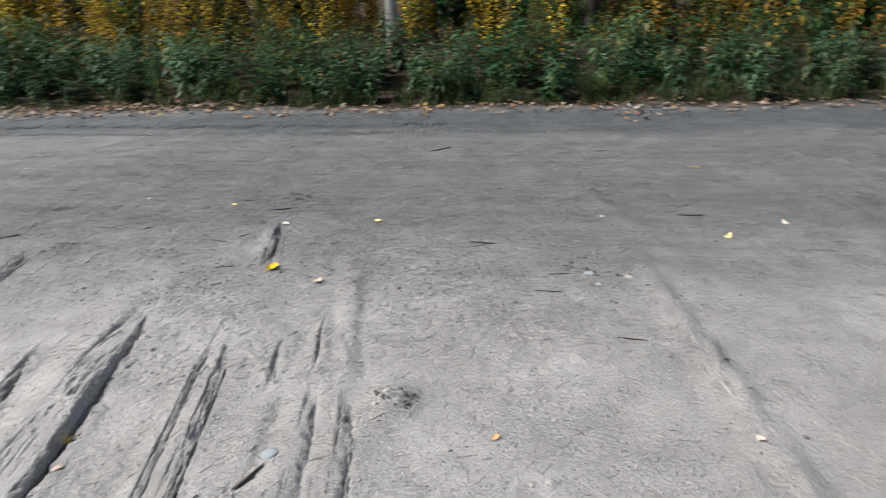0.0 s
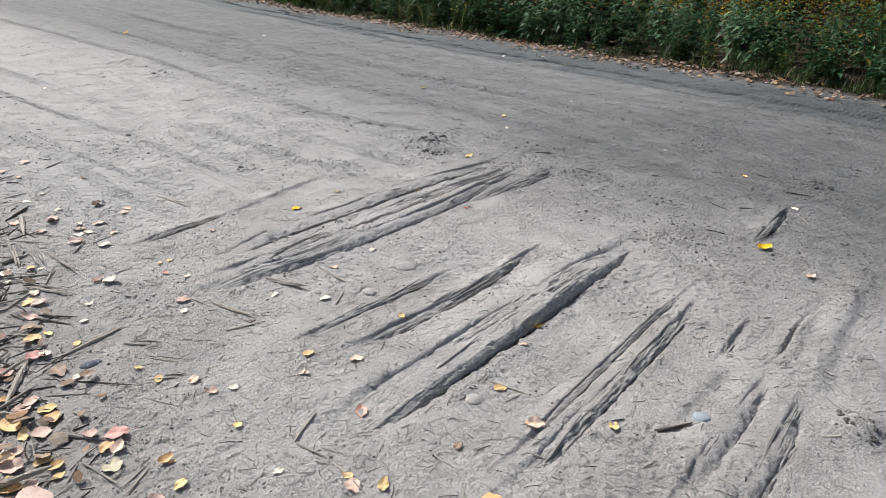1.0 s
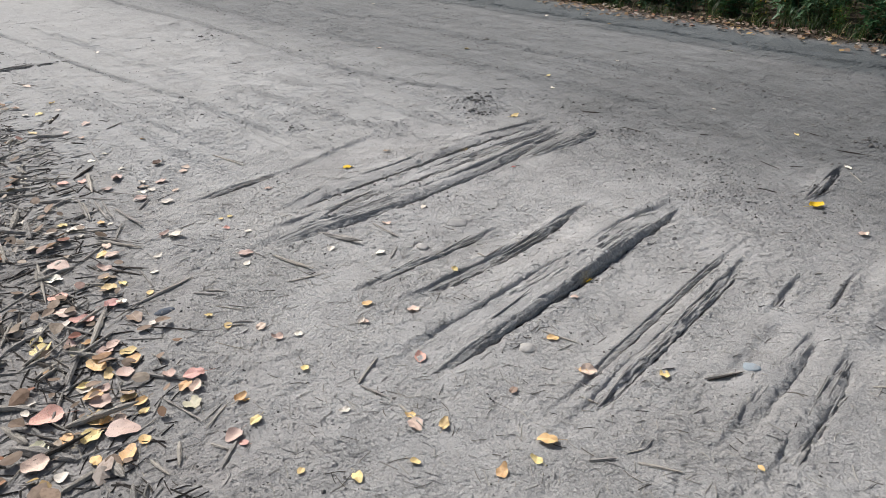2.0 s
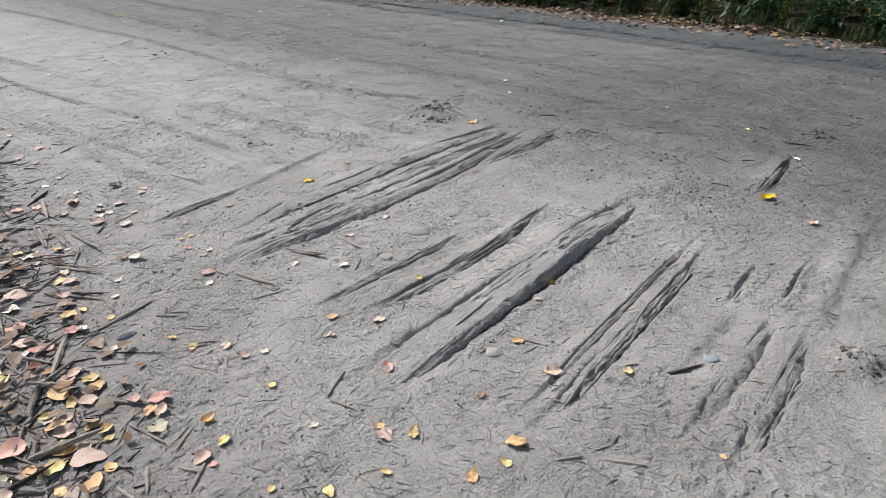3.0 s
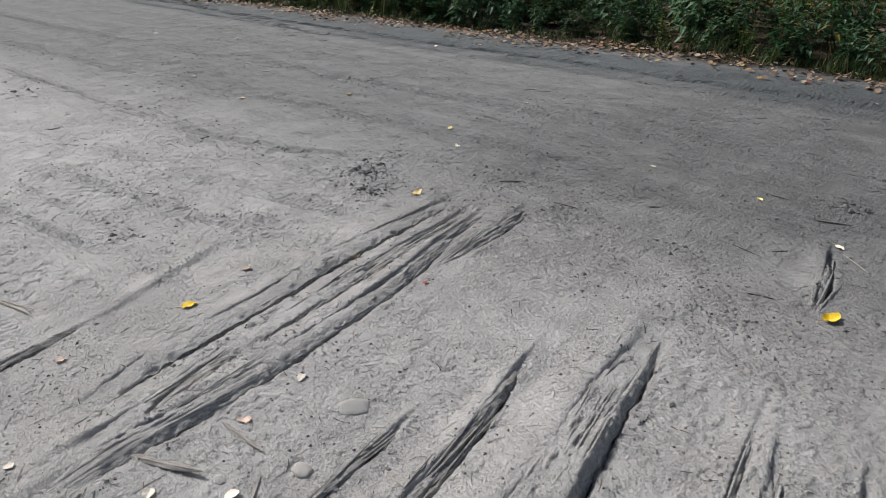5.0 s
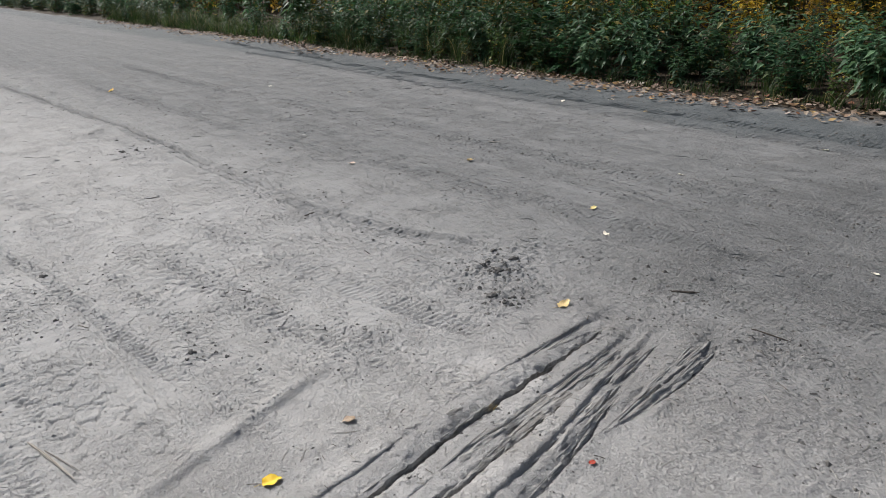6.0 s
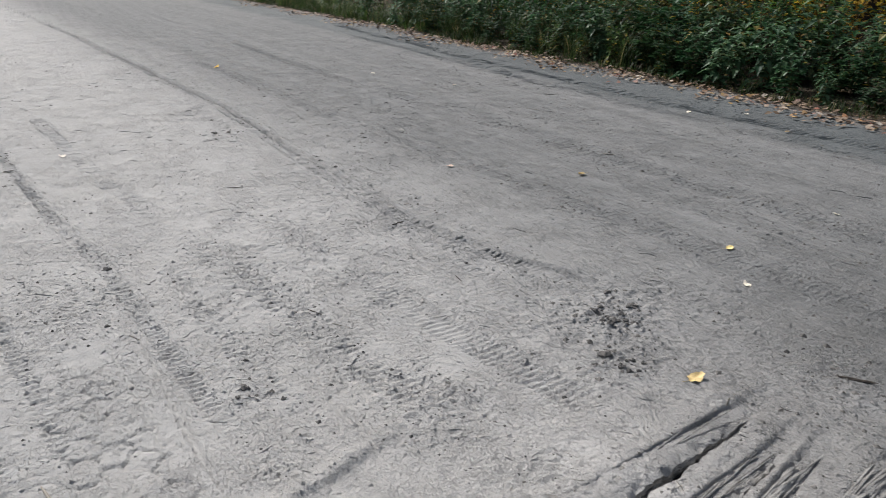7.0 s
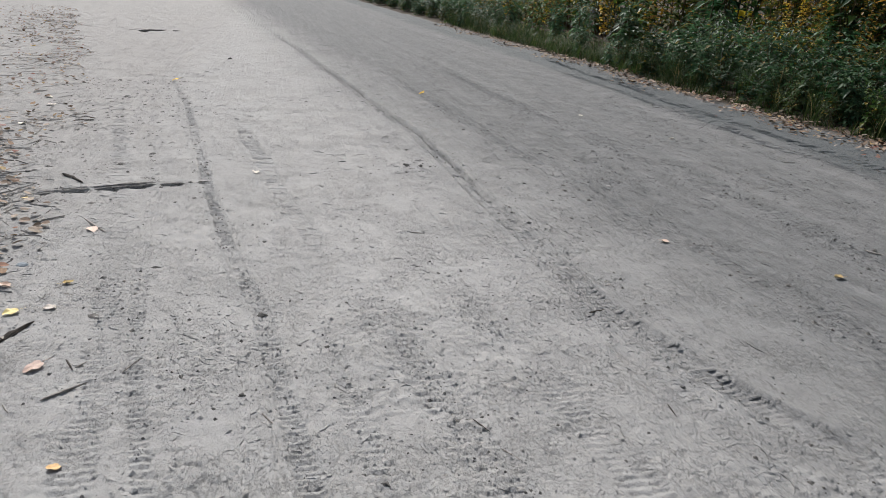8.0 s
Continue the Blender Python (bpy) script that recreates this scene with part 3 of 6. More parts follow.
def height(x, y):
    """The lie of the land, and how crumbly it is."""
    z = swell(x, y)
    crumb = np.zeros_like(x)
    hard = smooth(y + 0.4 * lumps(x, y, 0.9, 9), 2.9, 4.2) * (1 - smooth(y, 6.7, 7.0))
    for line, half, deep, pitch, tread, loose in TRACKS:
        xs, ys = np.array(line[::-1]).T
        across = y - np.interp(x, xs, ys) - 0.012 * lumps(x, y, 0.35, 11)
        band = np.abs(across) < half * 3
        band &= (x > xs[0]) & (x < xs[-1])
        if not band.any():
            continue
        u, v = x[band], across[band] / half
        ends = smooth(u, xs[0], xs[0] + 0.9) * (1 - smooth(u, xs[-1] - 0.5, xs[-1]))
        patchy = np.clip(0.7 + 0.7 * lumps(u, y[band], 0.55, 12) + 0.3 * lumps(u, y[band], 0.16, 13), 0, 1) * ends
        inside = 1 - smooth(np.abs(v), 0.75, 1.1)
        phase = (u + 0.12 * half * np.abs(v)) / pitch + 0.2 * lumps(u, y[band], 0.3, 14) + 0.06 * lumps(u, y[band], 0.05, 16)
        step_ = phase - np.floor(phase)
        groove = np.exp(-(np.minimum(step_, 1 - step_) * pitch / max(0.0042, 0.13 * pitch)) ** 2)
        rim = np.exp(-((np.abs(v) - 1.2) / 0.28) ** 2)
        z[band] += -deep * inside * ends + tread * (0.4 * (step_ - 0.5) - 1.8 * groove) * inside * patchy + 0.55 * deep * rim * ends
        crumb[band] = np.maximum(crumb[band], loose * ends * np.exp(-(v / 1.3) ** 2) * np.clip(0.75 + 0.8 * lumps(u, y[band], 0.4, 15), 0, 1))
    for cx, cy, r, h, loose in HEAPS:
        far = np.hypot(x - cx, y - cy) / r
        near = far < 2.2
        bell = np.exp(-far[near] ** 2 * 1.6)
        z[near] += h * bell
        crumb[near] = np.maximum(crumb[near], loose * bell)
    litter = 1 - smooth(y + 0.5 * lumps(x, y, 0.8, 17), 0.1, 0.8)
    crumb = np.maximum(crumb, 0.35 * litter * (y > -8))
    # lug prints of a coarse tyre
    cells = (x > -3.5) & (x < -1.8) & (y > 0.85) & (y < 1.55)
    if cells.any():
        cx, cy = x[cells], y[cells]
        u = (cx + 2.55) * 0.97 - (cy - 1.22) * 0.24 + 0.022 * lumps(cx, cy, 0.10, 18) + 0.006 * lumps(cx, cy, 0.03, 28)
        v = (cx + 2.55) * 0.24 + (cy - 1.22) * 0.97 + 0.022 * lumps(cx, cy, 0.10, 19) + 0.006 * lumps(cx, cy, 0.03, 29)
        cell = 0.092
        pu, pv = u / cell, v / (cell * 1.732)
        first = np.hypot((pu - np.round(pu)) * cell, (pv - np.round(pv)) * cell * 1.732)
        second = np.hypot((pu - np.floor(pu) - 0.5) * cell, (pv - np.floor(pv) - 0.5) * cell * 1.732)
        # the nearest two centres over both lattices give the joints
        gaps = []
        for ou, ov in ((0, 0), (1, 0), (-1, 0), (0.5, 0.5), (-0.5, 0.5), (0.5, -0.5), (-0.5, -0.5)):
            bu, bv = np.round(pu), np.round(pv)
            swap = second < first
            bu, bv = np.where(swap, np.floor(pu) + 0.5, bu), np.where(swap, np.floor(pv) + 0.5, bv)
            gaps.append(np.hypot((pu - bu - ou) * cell, (pv - bv - ov) * cell * 1.732))
        gaps = np.sort(np.stack(gaps), 0)
        joint = gaps[1] - gaps[0]
        middle = 1.22 + 0.22 * (cx + 2.55)
        fade = smooth(lumps(cx, cy, 0.16, 20) + 0.35 * lumps(cx, cy, 0.05, 27), -0.6, 0.1) * np.exp(-(((cx + 2.5) / 0.55) ** 4 + ((cy - middle) / 0.14) ** 4))
        z[cells] -= 0.015 * np.exp(-(joint / 0.0050) ** 2) * fade
    # drying cracks
    crack = np.abs(lumps(x, y, 0.085, 21) + 0.5 * lumps(x, y, 0.04, 22))
    where = smooth(lumps(x, y, 0.5, 23) + 0.5 * np.exp(-((x + 3.3) / 0.5) ** 2 - ((y - 1.15) / 0.2) ** 2), 0.2, 0.6) * (1 - hard) * smooth(-x, 1.9, 2.4) * smooth(y, 0.4, 0.8)
    z -= 0.005 * np.exp(-(crack / 0.07) ** 2) * where
    # sand banked against the logs, and the gaps worn beside them
    under = np.zeros_like(x)
    for spec in LOGS:
        width, top, round_, cover, gap, gap_wide = spec[1:7]
        y0, y1 = spec[0][0][0], spec[0][-1][0]
        reach = [p[1] for p in spec[0]]
        near = (y > y0 - 0.15) & (y < y1 + 0.15) & (x > min(reach) - 0.6) & (x < max(reach) + 0.25)
        if not near.any():
            continue
        px, py = x[near], y[near]
        line, slant = edge_line(spec, py)
        s = (px - line) * slant
        wide = log_width(spec, py)
        ends = log_ends(spec, py)
        u = s / wide
        bank = smooth(u, -1.5 - 0.06 / width, -0.72) * (u < 0)
        worn = np.clip(0.75 + 0.7 * lumps(px, py, 0.26, 33) + 0.4 * lumps(px, py, 0.05, 37), 0.05, 1.2) * smooth(py, y0 + 0.08, y0 + 0.26 * (y1 - y0)) * (1 - smooth(py, y1 - 0.3 * (y1 - y0), y1 - 0.04))
        far_side = gap_wide * (0.75 + 0.5 * lumps(py, py * 0, 0.2, 38) + 0.45 * lumps(py, py * 0, 0.04, 39)) * (0.25 + 0.75 * worn)
        gone = smooth(u, -0.72, -0.45) * (1 - smooth(s, 0.2 * far_side, 1.3 * far_side + 0.004))
        lip = np.exp(-((s - 2.6 * gap_wide) / 0.022) ** 2) * np.clip(lumps(px, py, 0.12, 34), 0, 1)
        z[near] = z[near] + ends * top * bank * (1 - gone) - gone * ends * (gap * worn + 0.004) + ends * lip * 0.006
        under[near] = np.maximum(under[near], gone * ends)
        crumb[near] = np.maximum(crumb[near], ends * np.exp(-((s - 1.8 * gap_wide - 0.01) / 0.03) ** 2) * (0.7 if gap > 0.02 else 0.3) * np.clip(0.5 + lumps(px, py, 0.15, 40), 0, 1))
    for ax, ay, bx, by, half, rise in RIDGES:
        dx, dy = bx - ax, by - ay
        long = math.hypot(dx, dy)
        along, s = ((x - ax) * dx + (y - ay) * dy) / long ** 2, ((x - ax) * dy - (y - ay) * dx) / long
        near = (along > -0.2) & (along < 1.2) & (np.abs(s) < 4 * half)
        s = s[near] + 0.008 * lumps(x[near], y[near], 0.2, 31) + 0.003 * lumps(x[near], y[near], 0.05, 32)
        ends = smooth(along[near], -0.1, 0.2) * (1 - smooth(along[near], 0.7, 1.1))
        z[near] += ends * rise * np.exp(-(np.abs(s) / (half * np.where(s < 0, 1.3, 0.75))) ** 2.4)
    rough = (1 - 0.5 * hard) * (1 - 0.8 * under)
    z += rough * (0.0030 * lumps(x, y, 0.11, 3) + (0.0008 + 0.002 * np.clip(lumps(x, y, 0.5, 41), 0, 1)) * lumps(x, y, 0.047, 4))
    # thin crusts that flaked off, leaving small sharp steps
    flaked = np.clip(0.25 + lumps(x, y, 0.6, 42) + 0.7 * lumps(x, y, 0.21, 44), 0, 1)
    z += rough * 0.0038 * flaked * smooth(lumps(x, y, 0.05, 45) + 0.6 * lumps(x, y, 0.021, 46) + 0.4 * lumps(x, y, 0.011, 55), -0.07, 0.07)
    z += rough * 0.0045 * np.clip(0.25 + lumps(x, y, 0.45, 47), 0, 1) * smooth(lumps(x, y, 0.024, 48) + 0.4 * lumps(x, y, 0.011, 49), 0.05, 0.22)
    slits = np.abs(lumps(x, y * 1.2, 0.06, 50) + 0.45 * lumps(x, y, 0.024, 51))
    z -= rough * 0.0035 * np.exp(-(slits / 0.04) ** 2) * smooth(lumps(x, y, 0.10, 53) + 0.5 * lumps(x, y, 0.4, 54), 0.45, 0.7)
    clods = np.clip(lumps(x, y, 0.026, 7) + 0.7 * lumps(x, y, 0.013, 8) - 0.1, 0, 1)
    z += crumb * (0.013 * clods + 0.004 * lumps(x, y, 0.07, 10))
    # the verge and the woods behind it
    z += 0.10 * smooth(y, 7.0, 9.5) + 0.05 * smooth(y, 6.9, 7.6) * lumps(x, y, 0.5, 24) + 0.25 * smooth(y, 10, 30) * lumps(x, y, 4.0, 25)
    return z, crumb


def spread(bands, grow_low, end_low, grow_high, end_high):
    """Grid lines: bands of even spacing (from, to, gap) in the middle, wider apart outwards."""
    mid = [v for low, high, gap in bands for v in np.arange(low, high - gap * 0.4, gap)] + [bands[-1][1]]
    out, at, gap = [], mid[0], bands[0][2]
    while at > end_low:
        gap = gap * (grow_low if at > end_low * 0.2 else 1.25)
        at -= gap
        out.append(at)
    up, at, gap = [], mid[-1], bands[-1][2]
    while at < end_high:
        gap *= grow_high if at < 9 else 1.2
        at += gap
        up.append(at)
    return np.array(out[::-1] + mid + up)


GX = spread(((-4.1, -3.1, 0.010), (-3.1, -1.8, 0.0072), (-1.8, 0.85, 0.0058), (0.85, 1.3, 0.012)), 1.03, -400, 1.05, 400)
GY = spread(((-0.4, 0.75, 0.014), (0.75, 2.3, 0.0074), (2.3, 3.3, 0.0110)), 1.07, -400, 1.024, 400)


def build_ground():
    gx, gy = np.meshgrid(GX, GY)
    z, crumb = height(gx.ravel(), gy.ravel())
    nx, ny = len(GX), len(GY)
    me = bpy.data.meshes.new("ground")
    co = np.stack([gx.ravel(), gy.ravel(), z], 1)
    me.vertices.add(nx * ny)
    me.vertices.foreach_set("co", co.ravel())
    i = (np.arange(ny - 1)[:, None] * nx + np.arange(nx - 1)[None]).ravel()
    quads = np.stack([i, i + 1, i + nx + 1, i + nx], 1)
    me.loops.add(quads.size)
    me.loops.foreach_set("vertex_index", quads.ravel())
    me.polygons.add(len(quads))
    me.polygons.foreach_set("loop_start", np.arange(0, quads.size, 4))
    me.polygons.foreach_set("use_smooth", np.ones(len(quads), bool))
    me.materials.append(SOIL)
    me.update(calc_edges=True)
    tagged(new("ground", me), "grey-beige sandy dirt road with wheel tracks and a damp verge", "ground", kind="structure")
    return z.reshape(ny, nx), crumb.reshape(ny, nx)


GZ, CRUMB = build_ground()


def sample(field, x, y):
    x, y = np.asarray(x, float), np.asarray(y, float)
    i = np.clip(np.searchsorted(GX, x) - 1, 0, len(GX) - 2)
    j = np.clip(np.searchsorted(GY, y) - 1, 0, len(GY) - 2)
    u, v = (x - GX[i]) / (GX[i + 1] - GX[i]), (y - GY[j]) / (GY[j + 1] - GY[j])
    return (field[j, i] * (1 - u) + field[j, i + 1] * u) * (1 - v) + (field[j + 1, i] * (1 - u) + field[j + 1, i + 1] * u) * v


def gz(x, y):
    return float(sample(GZ, x, y))


def tilt(x, y, d=0.02):
    """The turn that lays a thing flat on the ground there."""
    n = Vector((gz(x - d, y) - gz(x + d, y), gz(x, y - d) - gz(x, y + d), 2 * d))
    return n.to_track_quat("Z", "Y").to_matrix().to_4x4()


# ---- logs ----
def log_mesh(spec, ox, oy):
    """A weathered log sunk in sand: a torn upper side, a bare flank by the gap, and its buried underside."""
    y0, y1 = spec[0][0][0] - 0.05, spec[0][-1][0] + 0.03
    rows = max(24, int((y1 - y0) / 0.0085))
    ys = np.linspace(y0, y1, rows)
    top_columns = max(14, int(spec[1] * 1.25 / (0.0026 if spec[1] < 0.2 else 0.0034)))
    across = np.linspace(-1.25, 0.0, top_columns)
    wide = log_width(spec, ys)
    s, y = across[None] * wide[:, None], np.repeat(ys[:, None], top_columns, 1)
    line, slant = edge_line(spec, ys)
    x = line[:, None] + s / slant
    z, bare = log_top(spec, s, y, x)
    seed = int(1000 * abs(spec[0][0][1])) % 977
    deep = spec[5] + 0.03
    sheets = [np.stack([x, y, z], -1)]
    last = sheets[0][:, -1]
    flank_columns = 9
    for k in range(1, flank_columns + 1):
        f = k / flank_columns
        d = ys * 0 + f * deep
        out = 0.004 * math.sin(f * 2.6) - 0.008 * f * f + 0.0055 * lumps(d + 0.004 * lumps(ys, ys * 0, 0.3, seed + 63), ys * 0.10, 0.0095, seed + 60) + 0.004 * lumps(d, ys, 0.024, seed + 61) + 0.004 * f * lumps(d, ys, 0.09, seed + 64)
        sheets.append(np.stack([last[:, 0] + out, ys + 0.004 * lumps(d * 5, ys, 0.05, seed + 62), last[:, 2] - d], -1)[:, None])
    sheets.append(np.stack([x[:, 0], ys, np.minimum(z[:, 0], last[:, 2] - deep) - 0.01], -1)[:, None])
    grid = np.concatenate(sheets, 1) - np.array((ox, oy, 0.0))
    round_ = grid.shape[1]
    i, j = np.meshgrid(np.arange(round_), np.arange(rows - 1))
    k = (i + 1) % round_
    faces = np.stack([j * round_ + i, j * round_ + k, (j + 1) * round_ + k, (j + 1) * round_ + i], -1).reshape(-1, 4).tolist()
    # slot 1, flanks and underside, is the bare wood with shade in its colour
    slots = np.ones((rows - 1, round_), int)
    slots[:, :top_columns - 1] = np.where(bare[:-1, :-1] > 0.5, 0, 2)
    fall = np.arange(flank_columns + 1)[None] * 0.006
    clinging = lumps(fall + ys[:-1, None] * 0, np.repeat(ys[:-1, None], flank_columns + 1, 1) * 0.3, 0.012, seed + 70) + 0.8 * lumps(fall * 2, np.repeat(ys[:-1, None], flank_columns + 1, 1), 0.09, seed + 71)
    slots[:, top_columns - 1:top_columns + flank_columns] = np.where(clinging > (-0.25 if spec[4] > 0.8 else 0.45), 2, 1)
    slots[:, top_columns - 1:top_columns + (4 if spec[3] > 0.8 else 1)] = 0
    faces += [list(range(round_))[::-1], [(rows - 1) * round_ + c for c in range(round_)]]
    return grid.reshape(-1, 3), faces, slots.ravel().tolist() + [1, 1]


def splinter_mesh(length, width, material, seed):
    """A torn strip of wood along +y."""
    rng = random.Random(seed)
    rings, sides = 9, 6
    verts, faces = [], []
    bend, lift = rng.uniform(-0.06, 0.06), rng.uniform(0.0, 0.05)
    for j in range(rings):
        s = j / (rings - 1)
        w = width * (0.5 + 0.5 * math.sin(math.pi * min(1, 0.12 + s * 0.95))) * rng.uniform(0.82, 1.12)
        if j in (0, rings - 1):
            w *= 0.45
        for i in range(sides):
            t = 2 * math.pi * i / sides
            verts.append((w / 2 * math.cos(t) + bend * length * (s - s * s) * 4 * 0.3, length * s + rng.uniform(-0.03, 0.03) * width, w * 0.46 * math.sin(t) * rng.uniform(0.7, 1.2) + lift * length * s * s))
    for j in range(rings - 1):
        for i in range(sides):
            k = (i + 1) % sides
            faces.append((j * sides + i, j * sides + k, (j + 1) * sides + k, (j + 1) * sides + i))
    faces.append(tuple(range(sides))[::-1])
    faces.append(tuple((rings - 1) * sides + i for i in range(sides)))
    return mesh_from("splinter", verts, faces, [material])


def build_log(spec, material, label, splinters, seed):
    rng = random.Random(seed)
    y0, y1 = spec[0][0][0], spec[0][-1][0]
    ox, oy = spec[0][0][1], y0
    verts, faces, slots = log_mesh(spec, ox, oy)
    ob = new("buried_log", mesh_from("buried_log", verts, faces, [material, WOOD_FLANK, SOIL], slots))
    ob.matrix_world = pose(ox, oy, 0)
    lean = math.degrees(math.atan2(spec[0][-1][1] - ox, y1 - y0))
    for k in range(splinters):
        long = rng.uniform(0.08, 0.34) * min(1.0, (y1 - y0) / 0.9)
        chip = part("splinter", splinter_mesh(long, rng.uniform(0.003, 0.009), material, seed * 50 + k), ob, "torn grey wood fibre")
        at = rng.uniform(0.55, 0.97) if spec[7] and rng.random() < 0.7 else rng.uniform(0.3, 0.9)
        y = np.array([y0 + at * (y1 - y0) - long, y0 + at * (y1 - y0)])
        s = -rng.uniform(0.0, 0.8) * log_width(spec, y)
        line, slant = edge_line(spec, y)
        x = line + s / slant
        z, _ = log_top(spec, s, y, x)
        chip.matrix_local = pose(x[0] - ox, y[0] - oy, max(z[0], z[1] - 0.004) - 0.001, math.degrees(math.atan2(z[1] - z[0], long)) * 0.7 + rng.uniform(-0.5, 1.5), rng.uniform(-25, 25), -lean + rng.uniform(-4, 4))
    return tagged(ob, label, "log", "logs laid across the road")


LOG_LOOKS = [
    (WOOD_SOILED, "half-buried log coated in sand beside a deep gap", 4),
    (WOOD_SOILED, "half-buried weathered log with fibrous sandy top", 22),
    (WOOD_PALE, "half-buried smooth pale log split along its grain", 22),
    (WOOD_PALE, "frayed grey end of a log in the sand", 22),
    (WOOD_SOILED, "short grey splintered log stub in the road", 9),
    (WOOD_SOILED, "thin broken edge of a log sunk in sand", 8),
    (WOOD_SOILED, "half-buried fibrous log with torn grain", 24),
    (WOOD_SANDED, "thick half-buried log with a dark undercut side", 16),
    (WOOD_PALE, "narrow split half of a log in the sand", 12),
    (WOOD_PALE, "narrow split half of a log in the sand", 16),
    (WOOD_PALE, "thin exposed strip of log in the sand", 4),
    (WOOD_SANDED, "sand-covered log ridge with a worn flank", 2),
    (WOOD_SOILED, "worn grey log half buried in sand", 8),
    (WOOD_GREY, "thin dark edge of a log in the sand", 3),
    (WOOD_GREY, "thin dark log edge at the track side", 4),
    (WOOD_GREY, "dark weathered log across the wheel track", 10),
    (WOOD_DARK, "dark log across the far wheel track", 2),
    (WOOD_SANDED, "narrow pale log ridge in smooth sand", 2),
]
for k, (spec, (material, label, count)) in enumerate(zip(LOGS, LOG_LOOKS)):
    build_log(spec, material, label, count, 100 + k)


# ---- fallen leaves ----
def leaf_mesh(shape, material):
    """A round-ovate leaf one metre across, curled, with a stalk; scaled on use."""
    rng = random.Random(900 + shape)
    rim, rings = 22, 3
    cup, fold, twist = rng.uniform(-0.3, 0.5), rng.uniform(0.02, 0.34), rng.uniform(-0.35, 0.35)
    curl, wave = rng.choice((0, 0, 0.5, 0.9)), rng.uniform(0.02, 0.06)
    wide, point = rng.uniform(0.68, 0.98), rng.uniform(0.12, 0.42)
    verts, faces = [(0, 0, 0)], []
    for ring in range(1, rings + 1):
        f = ring / rings
        for i in range(rim):
            a = 2 * math.pi * i / rim
            r = 0.5 * f * (1 + point * max(0, math.cos(a)) ** 9 - 0.12 * max(0, -math.cos(a)) ** 8 - 0.06 * max(0, math.cos(a - 0.7)) ** 4)
            if ring == rings:
                r *= 1 + (0.035 if i % 2 else -0.02) + rng.uniform(-0.03, 0.03)
            x, y = r * math.sin(a) * wide, r * math.cos(a)
            z = cup * r * r + fold * abs(x) + twist * x * y + curl * max(0, y - 0.12) ** 2 + wave * f * f * math.sin(a * 4 + shape * 1.7) + (rng.uniform(-0.02, 0.03) if ring == rings else 0)
            verts.append((x, y, z))
    for i in range(rim):
        faces.append((0, 1 + i, 1 + (i + 1) % rim))
        for ring in range(rings - 1):
            p, q = 1 + ring * rim, 1 + (ring + 1) * rim
            faces.append((p + i, q + i, q + (i + 1) % rim, p + (i + 1) % rim))
    base = len(verts)
    for j in range(5):
        s = j / 4
        for dx, dz in ((-0.012, 0), (0.012, 0), (0, 0.02)):
            verts.append((dx + 0.12 * s * s * twist * 3, -0.42 - 0.5 * s, 0.02 + dz + 0.08 * s * cup))
    for j in range(4):
        for i in range(3):
            faces.append((base + j * 3 + i, base + j * 3 + (i + 1) % 3, base + j * 3 + 3 + (i + 1) % 3, base + j * 3 + 3 + i))
    low = min(v[2] for v in verts)
    return mesh_from("fallen_leaf", [(x, y, z - low) for x, y, z in verts], faces, [material], smooth=True)


pile_leaves_a = [(-1.47, 0.15, 0.096, 'p'), (-1.37, 0.11, 0.061, 'w'), (-1.27, 0.18, 0.036, 'y'), (-1.35, 0.29, 0.053, 'p'), (-1.47, 0.31, 0.048, 'o'), (-1.44, 0.34, 0.055, 'p'), (-1.28, 0.27, 0.037, 'y'), (-1.18, 0.26, 0.060, 'y'), (-1.18, 0.31, 0.036, 'y'), (-1.22, 0.10, 0.069, 'r'), (-1.09, 0.10, 0.075, 'p'), (-1.02, 0.08, 0.046, 'w'), (-1.01, 0.14, 0.074, 'r'), (-1.04, 0.01, 0.033, 'w'), (-1.05, 0.27, 0.039, 'w'), (-1.06, 0.24, 0.058, 'r'), (-0.93, 0.28, 0.056, 'b'), (-0.86, 0.32, 0.033, 'w'), (-0.97, -0.01, 0.044, 'y'), (-0.92, -0.01, 0.069, 'y'), (-0.88, -0.03, 0.043, 'g'), (-0.88, 0.07, 0.052, 'p')]
pile_leaves_b = [(-0.86, 0.12, 0.035, 'o'), (-0.81, 0.18, 0.053, 'p'), (-0.81, 0.08, 0.051, 'g'), (-0.72, 0.11, 0.075, 'o'), (-0.78, 0.15, 0.052, 'p'), (-0.74, 0.21, 0.052, 'y'), (-0.69, 0.21, 0.051, 'o'), (-0.65, 0.13, 0.046, 'y'), (-0.63, 0.17, 0.053, 'p'), (-0.54, 0.27, 0.052, 'p'), (-0.49, 0.33, 0.065, 'r'), (-0.46, 0.29, 0.048, 'o'), (-0.43, 0.31, 0.048, 'p'), (-0.37, 0.28, 0.056, 'g'), (-0.30, 0.39, 0.043, 'o'), (-0.64, 0.06, 0.040, 'y'), (-0.62, 0.06, 0.040, 'w'), (-0.57, 0.07, 0.055, 'o'), (-0.53, 0.08, 0.056, 'p'), (-0.59, 0.10, 0.040, 'p'), (-0.51, 0.15, 0.044, 'y'), (-0.47, 0.17, 0.043, 'o')]
